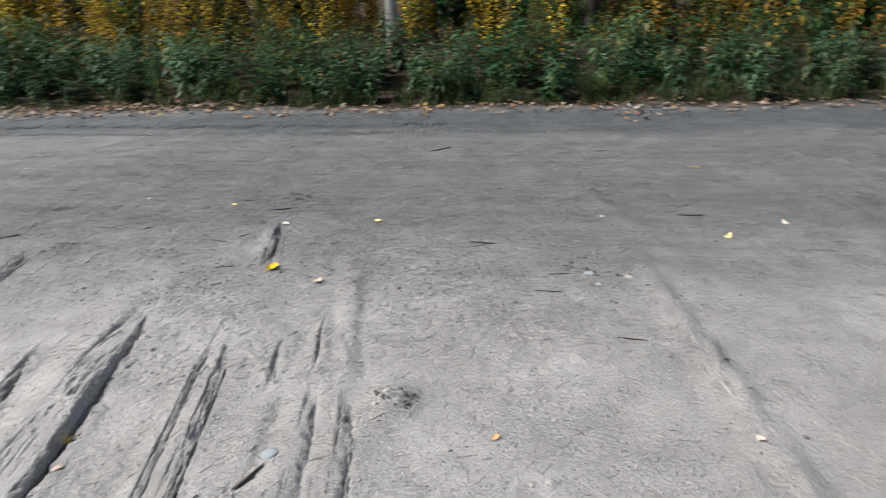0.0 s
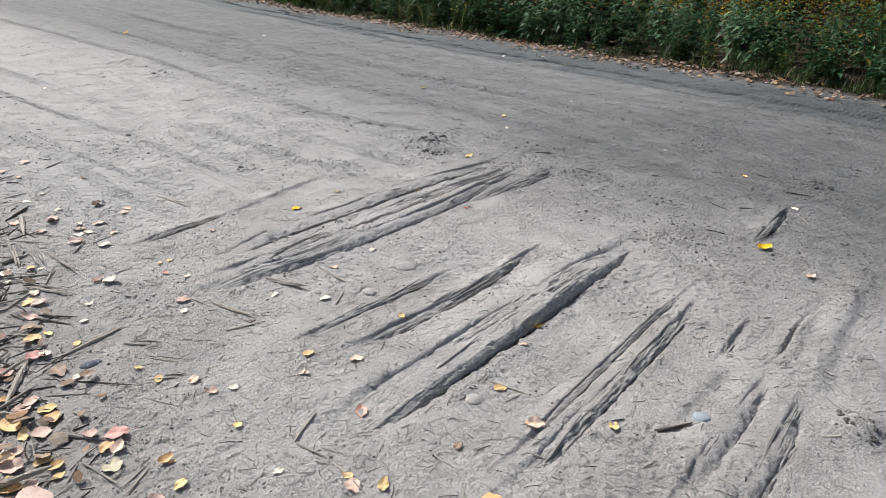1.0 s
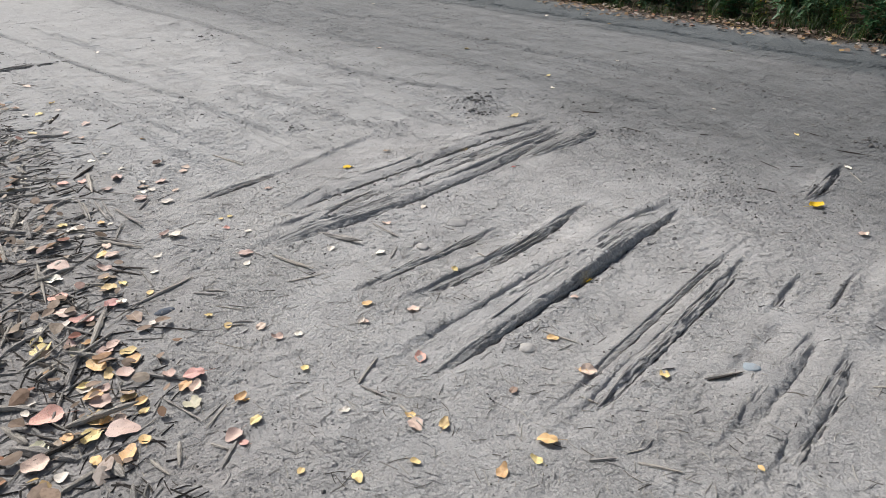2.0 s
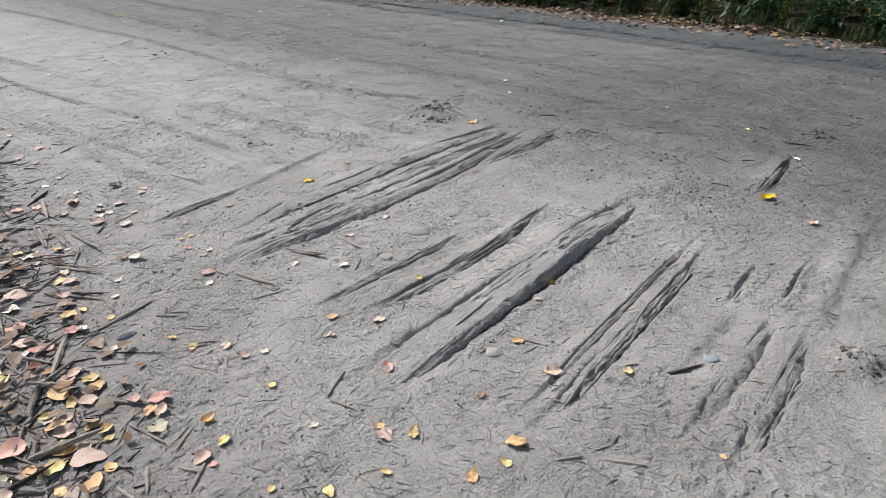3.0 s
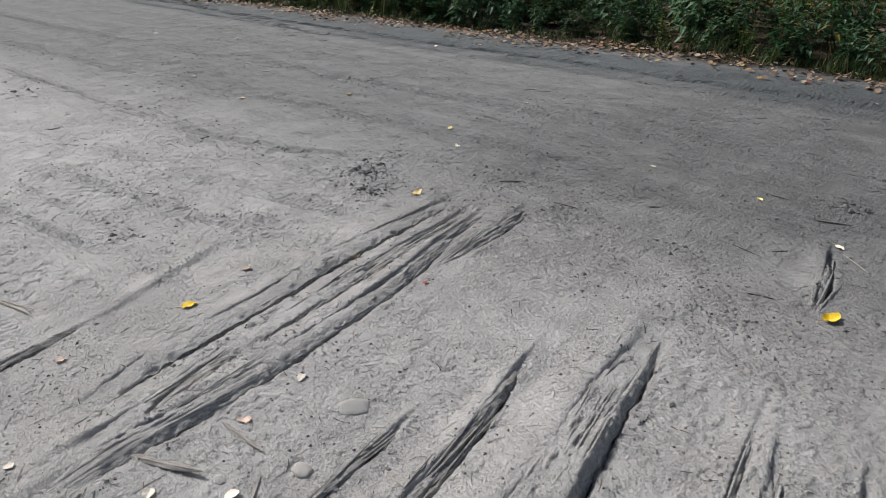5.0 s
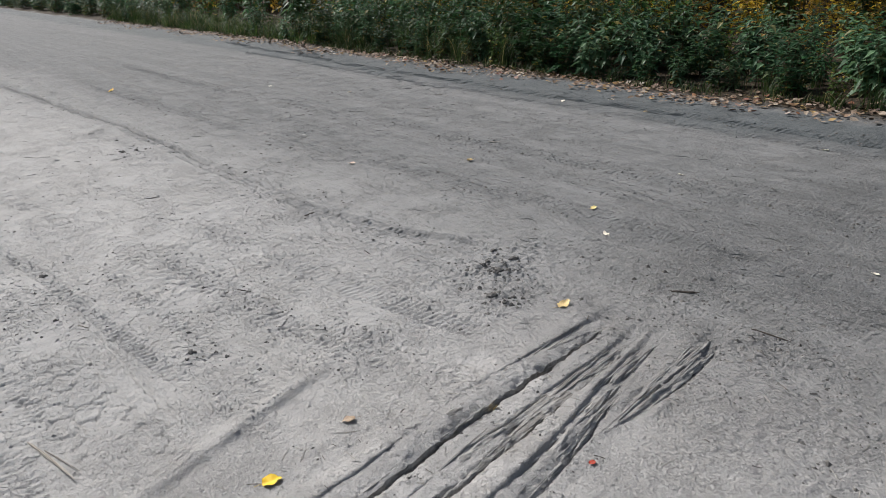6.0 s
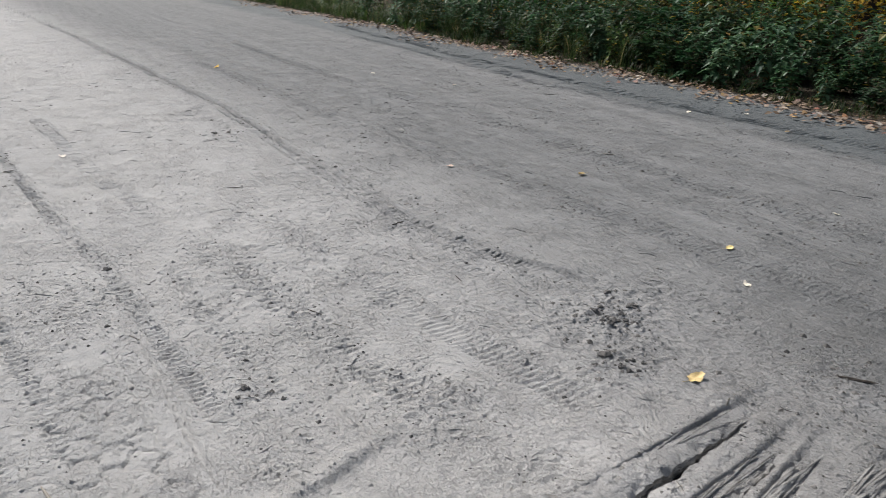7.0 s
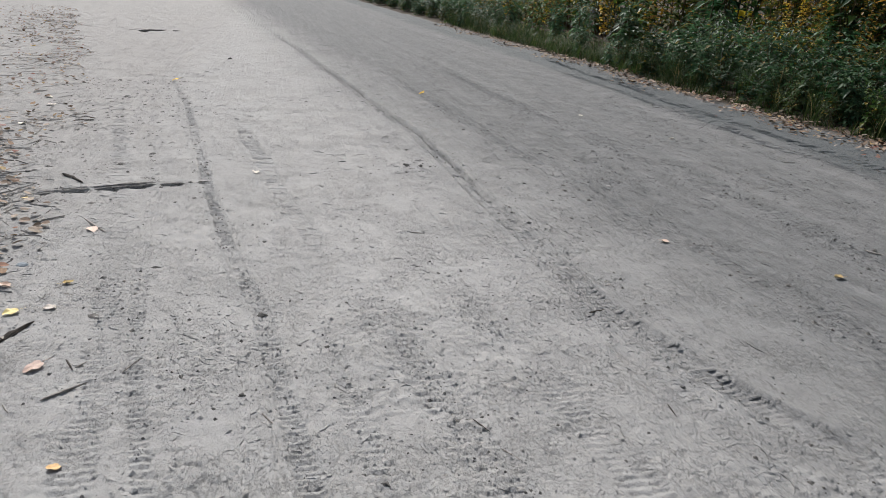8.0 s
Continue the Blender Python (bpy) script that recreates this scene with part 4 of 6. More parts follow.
pile_leaves_c = [(-0.42, 0.16, 0.030, 'y'), (-0.55, -0.05, 0.090, 'r'), (-0.47, 0.05, 0.060, 'y'), (-0.44, 0.07, 0.045, 'o'), (-0.43, 0.10, 0.052, 'p'), (-0.43, -0.03, 0.052, 'o'), (-0.40, 0.02, 0.058, 'y'), (-0.38, 0.09, 0.081, 'p'), (-0.30, 0.13, 0.036, 'o'), (-0.66, -0.09, 0.046, 'w'), (-0.61, -0.10, 0.030, 'w'), (-0.44, -0.10, 0.049, 'g'), (-0.42, -0.09, 0.045, 'w'), (-0.17, 0.32, 0.049, 'p'), (-0.13, 0.33, 0.026, 'r'), (-0.27, 0.08, 0.063, 'o'), (-0.30, 0.01, 0.039, 'o'), (-0.37, -0.11, 0.068, 'p'), (-0.29, -0.07, 0.037, 'w'), (-0.78, 0.48, 0.028, 'y'), (-0.69, 0.51, 0.037, 'y'), (-1.33, 0.48, 0.037, 'w')]
sand_leaves_a = [(-1.20, 0.43, 0.029, 'w'), (-1.06, 0.37, 0.036, 'y'), (-1.05, 0.73, 0.030, 'w'), (-1.14, 0.76, 0.055, 'p'), (-0.61, 0.59, 0.040, 'p'), (-0.52, 0.61, 0.036, 'p'), (-0.50, 0.67, 0.029, 'w'), (-0.32, 0.60, 0.026, 'y'), (-0.08, 0.60, 0.030, 'w'), (-0.19, 0.39, 0.036, 'y'), (-0.29, 0.40, 0.023, 'o'), (-0.16, 0.91, 0.051, 'r'), (-0.43, 0.88, 0.028, 'p'), (0.05, 0.73, 0.027, 'o'), (0.08, 0.72, 0.044, 'p'), (0.13, 0.78, 0.041, 'y'), (0.19, 0.64, 0.028, 'y'), (0.35, 0.79, 0.038, 'o'), (0.15, 0.50, 0.037, 'y'), (0.05, 0.40, 0.019, 'y'), (0.34, 0.96, 0.055, 'o'), (0.37, 0.89, 0.033, 'y')]
sand_leaves_b = [(0.21, 1.25, 0.046, 'p'), (0.35, 1.43, 0.043, 'y'), (0.01, 1.30, 0.029, 'o'), (0.73, 1.30, 0.022, 'o'), (-3.40, 0.38, 0.054, 'y'), (-3.83, 0.41, 0.043, 'w'), (-3.85, 0.61, 0.045, 'w'), (-3.28, 0.54, 0.047, 'p'), (-3.11, 0.59, 0.046, 'p'), (-3.60, 0.51, 0.042, 'w'), (-2.68, 0.54, 0.036, 'w'), (-2.76, 0.63, 0.031, 'w'), (-2.45, 0.64, 0.035, 'w'), (-2.31, 0.58, 0.067, 'p'), (-2.18, 0.50, 0.046, 'p'), (-2.40, 0.81, 0.065, 'b'), (-2.26, 0.91, 0.041, 'p'), (-2.21, 0.88, 0.052, 'p'), (-2.16, 0.66, 0.039, 'w'), (-2.10, 0.65, 0.054, 'b'), (-2.13, 0.74, 0.055, 'p'), (-2.04, 0.67, 0.038, 'w')]
sand_leaves_c = [(-2.04, 0.63, 0.043, 'w'), (-1.97, 0.76, 0.032, 'p'), (-1.96, 0.60, 0.063, 'p'), (-1.85, 0.68, 0.052, 'w'), (-2.36, 0.43, 0.055, 'r'), (-2.40, 0.35, 0.055, 'r'), (-2.58, 0.21, 0.028, 'w'), (-2.01, 0.11, 0.044, 'w'), (-1.89, 0.12, 0.042, 'w'), (-1.86, 0.24, 0.043, 'y'), (-1.78, 0.27, 0.071, 'w'), (-1.70, 0.28, 0.032, 'w'), (-1.79, 0.38, 0.039, 'o'), (-1.76, 0.41, 0.024, 'w'), (-1.50, 0.56, 0.047, 'p'), (-1.46, 0.59, 0.056, 'w'), (-1.52, 0.81, 0.029, 'y'), (-1.52, 0.85, 0.025, 'y'), (-1.41, 0.79, 0.033, 'r'), (-1.32, 0.85, 0.028, 'w'), (-1.71, 1.12, 0.032, 'p'), (-1.53, 0.34, 0.045, 'p')]
log_leaves = [(0.00, 3.00, 0.068, 'Y'), (-1.71, 1.56, 0.049, 'Y'), (-0.15, 3.63, 0.042, 'w'), (0.27, 2.86, 0.038, 'p'), (-1.21, 2.26, 0.023, 'R'), (-0.16, 1.67, 0.028, 'Y'), (-0.11, 1.54, 0.030, 'p'), (-0.50, 1.31, 0.028, 'y'), (-0.38, 1.04, 0.050, 'p'), (-0.52, 0.94, 0.036, 'o'), (-0.44, 0.87, 0.031, 'w'), (-1.07, 1.58, 0.034, 'w'), (-0.81, 1.18, 0.037, 'w'), (-0.97, 1.05, 0.033, 'w'), (-1.03, 1.36, 0.037, 'p'), (-0.59, 3.94, 0.034, 'y'), (-1.88, 2.88, 0.056, 'y'), (-1.40, 1.19, 0.019, 'o'), (0.13, 1.03, 0.033, 'b'), (0.20, 1.24, 0.029, 'o'), (0.02, 1.31, 0.024, 'o')]
road_leaves = [(-2.54, 3.85, 0.036, 'y'), (-2.25, 3.60, 0.037, 'w'), (-4.32, 3.42, 0.043, 'p'), (-3.77, 4.03, 0.055, 'y'), (-2.58, 4.71, 0.035, 'w'), (-8.08, 4.60, 0.052, 'w'), (-6.88, 4.97, 0.047, 'w'), (-9.50, 3.16, 0.082, 'Y'), (-5.84, 1.31, 0.053, 'w'), (-4.44, 6.38, 0.038, 'w'), (-4.76, 6.05, 0.049, 'w')]
road_leaves_far = [(-10.07, 0.32, 0.080, 'Y'), (-4.08, 0.61, 0.041, 'y'), (-4.07, 0.39, 0.053, 'p'), (-3.82, 0.49, 0.054, 'y'), (-3.41, 0.68, 0.064, 'p'), (-2.89, 0.87, 0.035, 'o'), (-4.74, 0.56, 0.061, 'p'), (-5.26, 0.12, 0.037, 'y'), (-8.28, -0.54, 0.083, 'w'), (-8.69, -0.66, 0.066, 'w'), (-7.35, -0.51, 0.063, 'w'), (-13.45, -2.14, 0.157, 'Y'), (-15.97, -2.18, 0.169, 'p')]
right_leaves = [(2.34, 4.82, 0.054, 'Y'), (2.23, 3.48, 0.040, 'y'), (1.15, 1.79, 0.031, 'o'), (2.57, 3.70, 0.036, 'w'), (3.48, 7.77, 0.107, 'Y'), (-1.20, 4.03, 0.029, 'w'), (0.38, 3.67, 0.038, 'y'), (1.92, 1.84, 0.033, 'p')]
edge_leaves = [(-2.24, 5.88, 0.044, 'w'), (-1.80, 1.86, 0.040, 'b'), (-1.56, 2.23, 0.019, 'y'), (-1.60, 2.30, 0.023, 'R'), (-1.58, 2.11, 0.024, 'R')]
litter_sticks_a = [(-0.87, 0.14, -1.06, 0.23, 0.011), (-2.47, 0.48, -2.15, 0.43, 0.022), (-2.07, 0.45, -1.79, 0.43, 0.011), (-2.08, 0.37, -1.84, 0.35, 0.011), (-1.68, 0.32, -1.45, 0.46, 0.008), (-1.60, 0.24, -1.57, 0.40, 0.008), (-1.46, 0.23, -1.58, 0.36, 0.009), (-1.33, 0.19, -1.30, 0.26, 0.007), (-1.11, 0.17, -1.13, 0.29, 0.005), (-1.59, 0.39, -1.72, 0.45, 0.010), (-1.25, 0.39, -1.09, 0.39, 0.009), (-0.95, 0.53, -0.90, 0.59, 0.009), (-0.82, 0.22, -0.74, 0.33, 0.006), (-0.69, 0.26, -0.61, 0.29, 0.007), (-0.46, 0.22, -0.28, 0.27, 0.005)]
litter_sticks_b = [(-0.28, 0.28, -0.32, 0.35, 0.005), (-0.38, 0.17, -0.45, 0.22, 0.005), (-0.35, 0.13, -0.37, 0.18, 0.005), (-0.60, 0.14, -0.50, 0.13, 0.007), (-0.82, 0.55, -0.74, 0.62, 0.003), (-0.70, 0.53, -0.66, 0.59, 0.006), (-0.83, 0.81, -0.80, 0.94, 0.004), (-2.29, 1.12, -2.11, 1.18, 0.005), (-2.80, 0.46, -2.81, 0.57, 0.008), (-2.84, 0.58, -2.62, 0.57, 0.008), (-1.72, 0.26, -1.68, 0.28, 0.008), (-2.17, 0.47, -2.02, 0.60, 0.005), (-1.84, 0.55, -1.94, 0.63, 0.009), (-1.90, 0.65, -1.95, 0.76, 0.005), (-1.54, 0.63, -1.55, 0.71, 0.004), (-1.39, 0.56, -1.32, 0.61, 0.004)]
pile_sticks = [(-0.24, 0.27, -0.31, 0.36, 0.007), (-0.44, 0.22, -0.27, 0.28, 0.007), (-0.15, 0.32, -0.08, 0.25, 0.015), (-0.18, 0.26, -0.13, 0.29, 0.010), (-0.24, 0.20, -0.15, 0.17, 0.013), (-0.22, 0.12, -0.13, 0.14, 0.011), (-0.27, 0.04, -0.19, 0.05, 0.027), (-1.04, 0.21, -0.83, 0.12, 0.022), (-1.55, 0.09, -1.21, 0.06, 0.012), (-1.62, 0.33, -1.43, 0.45, 0.014), (-1.55, 0.02, -1.50, 0.30, 0.009), (-1.70, 0.04, -1.66, 0.21, 0.012), (-1.92, 0.47, -1.63, 0.51, 0.014), (-2.13, 0.36, -1.83, 0.34, 0.014), (-2.08, 0.42, -1.78, 0.41, 0.014), (-1.22, 0.10, -1.25, 0.27, 0.009)]
sand_sticks = [(-1.13, 1.08, -0.92, 1.17, 0.026), (-1.06, 0.84, -0.85, 0.91, 0.014), (-1.14, 0.79, -1.07, 0.81, 0.007), (-0.83, 0.79, -0.80, 0.91, 0.007), (-1.01, 0.31, -1.07, 0.53, 0.014), (-0.96, 0.49, -0.90, 0.55, 0.011), (-0.83, 0.52, -0.74, 0.59, 0.005), (-0.70, 0.49, -0.66, 0.56, 0.007), (-0.87, 0.87, -0.81, 0.89, 0.005), (-0.04, 1.31, 0.09, 1.35, 0.008), (0.07, 1.27, 0.08, 1.33, 0.005), (0.43, 1.51, 0.49, 1.62, 0.012), (0.27, 1.15, 0.32, 1.18, 0.008), (-0.16, 0.69, -0.23, 0.80, 0.011), (-0.15, 0.69, -0.05, 0.72, 0.008), (-0.01, 0.73, 0.11, 0.73, 0.008)]
log_sticks = [(-0.57, 1.48, -0.51, 1.47, 0.008), (-0.51, 1.47, -0.54, 1.60, 0.007), (-1.07, 1.31, -0.88, 1.32, 0.014), (-0.75, 1.19, -0.82, 1.27, 0.013), (-2.36, 1.09, -2.08, 1.16, 0.010), (0.51, 1.14, 0.49, 1.08, 0.005), (-0.63, 0.44, -0.51, 0.51, 0.004), (0.45, 0.99, 0.49, 1.05, 0.012), (0.53, 1.08, 0.62, 1.14, 0.010), (0.50, 1.18, 0.51, 1.13, 0.005), (-0.12, 3.58, 0.01, 3.43, 0.004), (0.75, 1.85, 0.79, 1.88, 0.007), (-0.12, 0.89, -0.08, 0.98, 0.009), (0.56, 2.73, 0.56, 2.64, 0.004)]
road_sticks = [(-3.21, 0.75, -3.29, 0.86, 0.012), (-3.55, 0.50, -3.73, 0.59, 0.023), (-5.78, 0.17, -5.58, 0.33, 0.022), (-4.90, 0.49, -4.69, 0.63, 0.013), (-4.62, 2.11, -4.58, 2.17, 0.008), (-3.55, 2.64, -3.58, 2.72, 0.010), (-3.33, 0.95, -3.42, 0.99, 0.006), (-2.94, 1.99, -2.86, 2.02, 0.005), (-2.79, 2.03, -2.72, 2.07, 0.004), (-5.62, 4.97, -5.49, 5.04, 0.008), (-6.03, 5.49, -5.99, 5.58, 0.013), (-4.12, 4.51, -4.03, 4.54, 0.011), (-3.05, 1.38, -3.00, 1.41, 0.006), (-3.45, 0.76, -3.37, 0.80, 0.007), (-3.39, 0.80, -3.43, 0.83, 0.006), (-2.91, 2.62, -2.84, 2.61, 0.005)]
far_sticks = [(-1.30, 3.23, -1.16, 3.24, 0.008), (-1.66, 3.27, -1.57, 3.33, 0.012), (0.44, 1.51, 0.49, 1.61, 0.010), (1.26, 2.80, 1.39, 2.80, 0.007), (0.93, 3.36, 1.07, 3.33, 0.010), (2.52, 8.14, 2.72, 7.26, 0.034), (4.52, 8.56, 4.71, 8.14, 0.035), (0.45, 5.24, 0.61, 5.36, 0.012), (2.04, 3.81, 2.19, 3.79, 0.011), (1.57, 2.42, 1.68, 2.41, 0.008), (1.32, 2.97, 1.42, 2.97, 0.007), (-0.489, 3.372, -0.355, 3.323, 0.005), (-0.339, 3.403, -0.29, 3.452, 0.006), (-0.316, 3.844, -0.144, 3.889, 0.007), (-0.581, 4.042, -0.472, 4.017, 0.006), (-0.946, 3.505, -0.904, 3.535, 0.007), (-0.28, 2.99, -0.19, 3.01, 0.008)]
stones = [(0.49, 1.66, 0.073, 'b'), (-0.76, 1.35, 0.081, 'w'), (-0.88, 1.19, 0.042, 'g'), (-0.85, 1.60, 0.102, 'g'), (-0.00, 1.21, 0.077, 'w'), (-0.91, 0.37, 0.072, 'd'), (0.78, 1.98, 0.044, 'g'), (0.75, 1.92, 0.023, 'w'), (-0.94, 1.36, 0.022, 'g'), (-0.19, 2.22, 0.028, 'k'), (0.66, 2.80, 0.030, 'k'), (-0.22, 4.05, 0.046, 'k'), (-3.71, 1.37, 0.044, 'k'), (-2.52, 1.64, 0.038, 'k')]
stones_road = [(-2.72, 1.34, 0.042, 'w'), (-2.42, 1.73, 0.024, 'k'), (-5.33, 3.59, 0.060, 'g'), (-2.48, 3.06, 0.049, 'k'), (-2.33, 3.05, 0.055, 'k'), (-2.27, 2.90, 0.057, 'k'), (-2.11, 2.72, 0.056, 'k'), (-4.79, 6.09, 0.039, 'w'), (-5.46, 3.04, 0.025, 'k'), (-5.26, 3.25, 0.029, 'k'), (-4.93, 4.46, 0.026, 'k'), (-4.10, 4.55, 0.031, 'k')]
stones_right = [(1.49, 3.02, 0.052, 'k'), (1.51, 2.98, 0.046, 'b'), (1.68, 2.97, 0.051, 'w'), (1.54, 2.89, 0.040, 'w'), (1.60, 2.72, 0.028, 'k'), (1.26, 1.95, 0.040, 'g'), (1.33, 1.90, 0.032, 'w'), (1.31, 1.61, 0.037, 'w'), (1.26, 1.60, 0.031, 'g'), (1.60, 4.25, 0.049, 'k'), (1.63, 3.78, 0.044, 'w'), (1.02, 1.72, 0.017, 'k'), (2.06, 1.87, 0.023, 'k'), (-0.16, 4.10, 0.050, 'k')]
stones_far = [(-5.95, 2.34, 0.056, 'k'), (-5.92, 2.43, 0.056, 'k'), (-6.48, 2.43, 0.031, 'k'), (-12.55, 0.81, 0.086, 'k'), (-3.81, 1.48, 0.018, 'k'), (-3.15, 1.32, 0.028, 'k'), (-5.86, -0.04, 0.042, 'k'), (-5.84, 0.53, 0.032, 'k'), (-2.62, 2.03, 0.038, 'w'), (-4.31, 0.38, 0.072, 'b'), (-2.81, 1.77, 0.012, 'k')]

leaf_shapes = {}
leaf_rng = random.Random(5)


def drop_leaf(x, y, size, tone, where):
    shape = leaf_rng.randrange(12)
    if (shape, tone) not in leaf_shapes:
        leaf_shapes[shape, tone] = leaf_mesh(shape, LEAVES[tone])
    ob = new("fallen_leaf", leaf_shapes[shape, tone])
    size = min(max(size, 0.022), 0.085) * 0.96
    lean = pose(0, 0, 0, leaf_rng.uniform(-6, 6), leaf_rng.uniform(-6, 6), leaf_rng.uniform(0, 360))
    ob.matrix_world = Matrix.Translation((x, y, gz(x, y) + 0.0015 + size * 0.04)) @ tilt(x, y) @ lean @ Matrix.Diagonal((size, size, size, 1))
    tagged(ob, f"{LEAF_WORDS[tone]} fallen aspen leaf lying on {where}", "leaf", "fallen leaves")


for leaves, where in ((pile_leaves_a, "the litter"), (pile_leaves_b, "the litter"), (pile_leaves_c, "the litter"), (sand_leaves_a, "the sand"), (sand_leaves_b, "the sand"), (sand_leaves_c, "the sand"),
                      (log_leaves, "the sand between logs"), (road_leaves, "the dirt road"), (road_leaves_far, "the dirt road"), (right_leaves, "the dirt road"), (edge_leaves, "the dirt road")):
    for x, y, size, tone in leaves:
        drop_leaf(x, y, size, tone, where)


# ---- sticks and split wood ----
def lay_stick(x0, y0, x1, y1, width, material, name, label, group, seed):
    length = math.hypot(x1 - x0, y1 - y0)
    ob = new(name, splinter_mesh(length, max(width, 0.004), material, seed))
    za, zb = gz(x0, y0), gz(x1, y1)
    mid = gz((x0 + x1) / 2, (y0 + y1) / 2)
    lift = max(0, mid - (za + zb) / 2) * 0.6 + width * 0.2
    turn = math.degrees(math.atan2(y1 - y0, x1 - x0)) - 90
    ob.matrix_world = pose(x0, y0, za + lift, math.degrees(math.atan2(zb - za, length)), 0, turn)
    return tagged(ob, label, "stick", group)


stick_rng = random.Random(8)
for sticks, kinds in ((pile_sticks, (CHIP_PALE, CHIP_GREY)), (litter_sticks_a, (CHIP_PALE, CHIP_GREY)), (litter_sticks_b, (CHIP_GREY, CHIP_PALE, CHIP_GREY)), (sand_sticks, (CHIP_PALE, CHIP_PALE, CHIP_GREY)), (log_sticks, (CHIP_GREY, CHIP_PALE)), (road_sticks, (TWIG, CHIP_GREY)), (far_sticks, (TWIG,))):
    for k, (x0, y0, x1, y1, width) in enumerate(sticks):
        material = stick_rng.choice(kinds)
        label = {CHIP_PALE: "pale splinter of split wood on the sand", CHIP_GREY: "grey weathered splinter of wood on the sand", TWIG: "dark thin twig lying on the dirt road"}[material]
        lay_stick(x0, y0, x1, y1, width, material, "twig" if material == TWIG else "wood_splinter", label, "loose sticks", 3000 + k + int(1000 * width))

for k in range(46):
    x, y = stick_rng.uniform(-3.3, -0.35), stick_rng.gauss(0.16, 0.25)
    if y > 0.62 - 0.14 * (x + 3.3):
        continue
    long, turn = stick_rng.uniform(0.08, 0.34), stick_rng.gauss(0.35, 0.6)
    lay_stick(x, y, x + long * math.cos(turn), y + long * math.sin(turn), stick_rng.uniform(0.005, 0.013), CHIP_GREY if k % 3 else TWIG, "twig", "grey weathered twig lying in the leaf litter" if k % 3 else "dark weathered twig lying in the leaf litter", "loose sticks", 6000 + k)

chip_shapes = [splinter_mesh(1.0, 0.05 + 0.016 * k, m, 4000 + k) for k, m in enumerate((CHIP_PALE, CHIP_GREY, TWIG, CHIP_GREY, CHIP_PALE, CHIP_GREY, CHIP_PALE, CHIP_GREY))]
for k in range(295):
    while True:
        x, y = stick_rng.uniform(-3.4, -0.1), stick_rng.gauss(0.0, 0.35)
        if y < 0.55 - 0.12 * (x + 3.4) + 0.1 * math.sin(x * 5) and y > -0.7 and (x < -0.5 or y < 0.35):
            break
    shape = stick_rng.choice(chip_shapes)
    ob = new("wood_chip", shape)
    size = stick_rng.uniform(0.04, 0.2)
    turn = stick_rng.gauss(20, 45) + stick_rng.choice((0, 180))
    ob.matrix_world = Matrix.Translation((x, y, gz(x, y) + 0.005)) @ tilt(x, y) @ pose(0, 0, 0, stick_rng.uniform(-6, 6), 0, turn) @ Matrix.Diagonal((size, size, size, 1))
    tagged(ob, "small weathered chip of split wood in the litter", "wood chip", "wood chips in the litter")


# ---- stones and clods ----
def stone_mesh(seed, flat, jagged, material):
    bm = bmesh.new()
    bmesh.ops.create_icosphere(bm, subdivisions=3, radius=0.5)
    rng = random.Random(seed)
    shift = Vector((rng.uniform(0, 50), rng.uniform(0, 50), rng.uniform(0, 50)))
    sx, sy = rng.uniform(0.8, 1.05), rng.uniform(0.55, 0.8)
    for v in bm.verts:
        d = v.co.normalized()
        r = 1 + 0.22 * noise.noise(d * 1.3 + shift) + jagged * noise.noise(d * 3.7 + shift) + jagged * 0.6 * noise.noise(d * 8 + shift)
        v.co = Vector((v.co.x * sx, v.co.y * sy, v.co.z * flat)) * r
    me = bpy.data.meshes.new("stone")
    bm.to_mesh(me)
    bm.free()
    me.materials.append(material)
    me.polygons.foreach_set("use_smooth", [True] * len(me.polygons))
    return me


def clod_mesh(seed, material):
    """A broken lump of soil: a few angular pieces stuck together."""
    rng = random.Random(seed)
    bm = bmesh.new()
    for k in range(rng.randint(4, 6)):
        size = rng.uniform(0.22, 0.55) if k else 0.62
        at = Vector((rng.uniform(-0.42, 0.42), rng.uniform(-0.3, 0.3), rng.uniform(-0.1, 0.06))) if k else Vector()
        made = bmesh.ops.create_icosphere(bm, subdivisions=1, radius=0.5 * size)["verts"]
        for v in made:
            v.co = Vector((v.co.x * rng.uniform(0.8, 1.3), v.co.y * rng.uniform(0.7, 1.2), v.co.z * rng.uniform(0.45, 0.95))) + at
    me = bpy.data.meshes.new("soil_clod")
    bm.to_mesh(me)
    bm.free()
    me.materials.append(material)
    return me


stone_shapes = {tone: [stone_mesh(60 + 7 * i + ord(tone), 0.36, 0.05, m) if tone != "k" else clod_mesh(70 + i, m) for i in range(5)] for tone, m in STONES.items()}
stone_rng = random.Random(12)
for cluster in (stones, stones_road, stones_right, stones_far):
    for x, y, size, tone in cluster:
        clod = tone == "k"
        ob = new("soil_clod" if clod else "stone", stone_rng.choice(stone_shapes[tone]))
        ob.matrix_world = Matrix.Translation((x, y, gz(x, y) + size * (0.04 if clod else -0.06))) @ tilt(x, y) @ pose(0, 0, 0, 0, 0, stone_rng.uniform(0, 360)) @ Matrix.Diagonal((size, size, size, 1))
        if clod:
            tagged(ob, "dark crumbly clod of soil lying on the dirt road", "soil clod", "clods")
        else:
            tagged(ob, STONE_WORDS[tone], "stone", "stones")


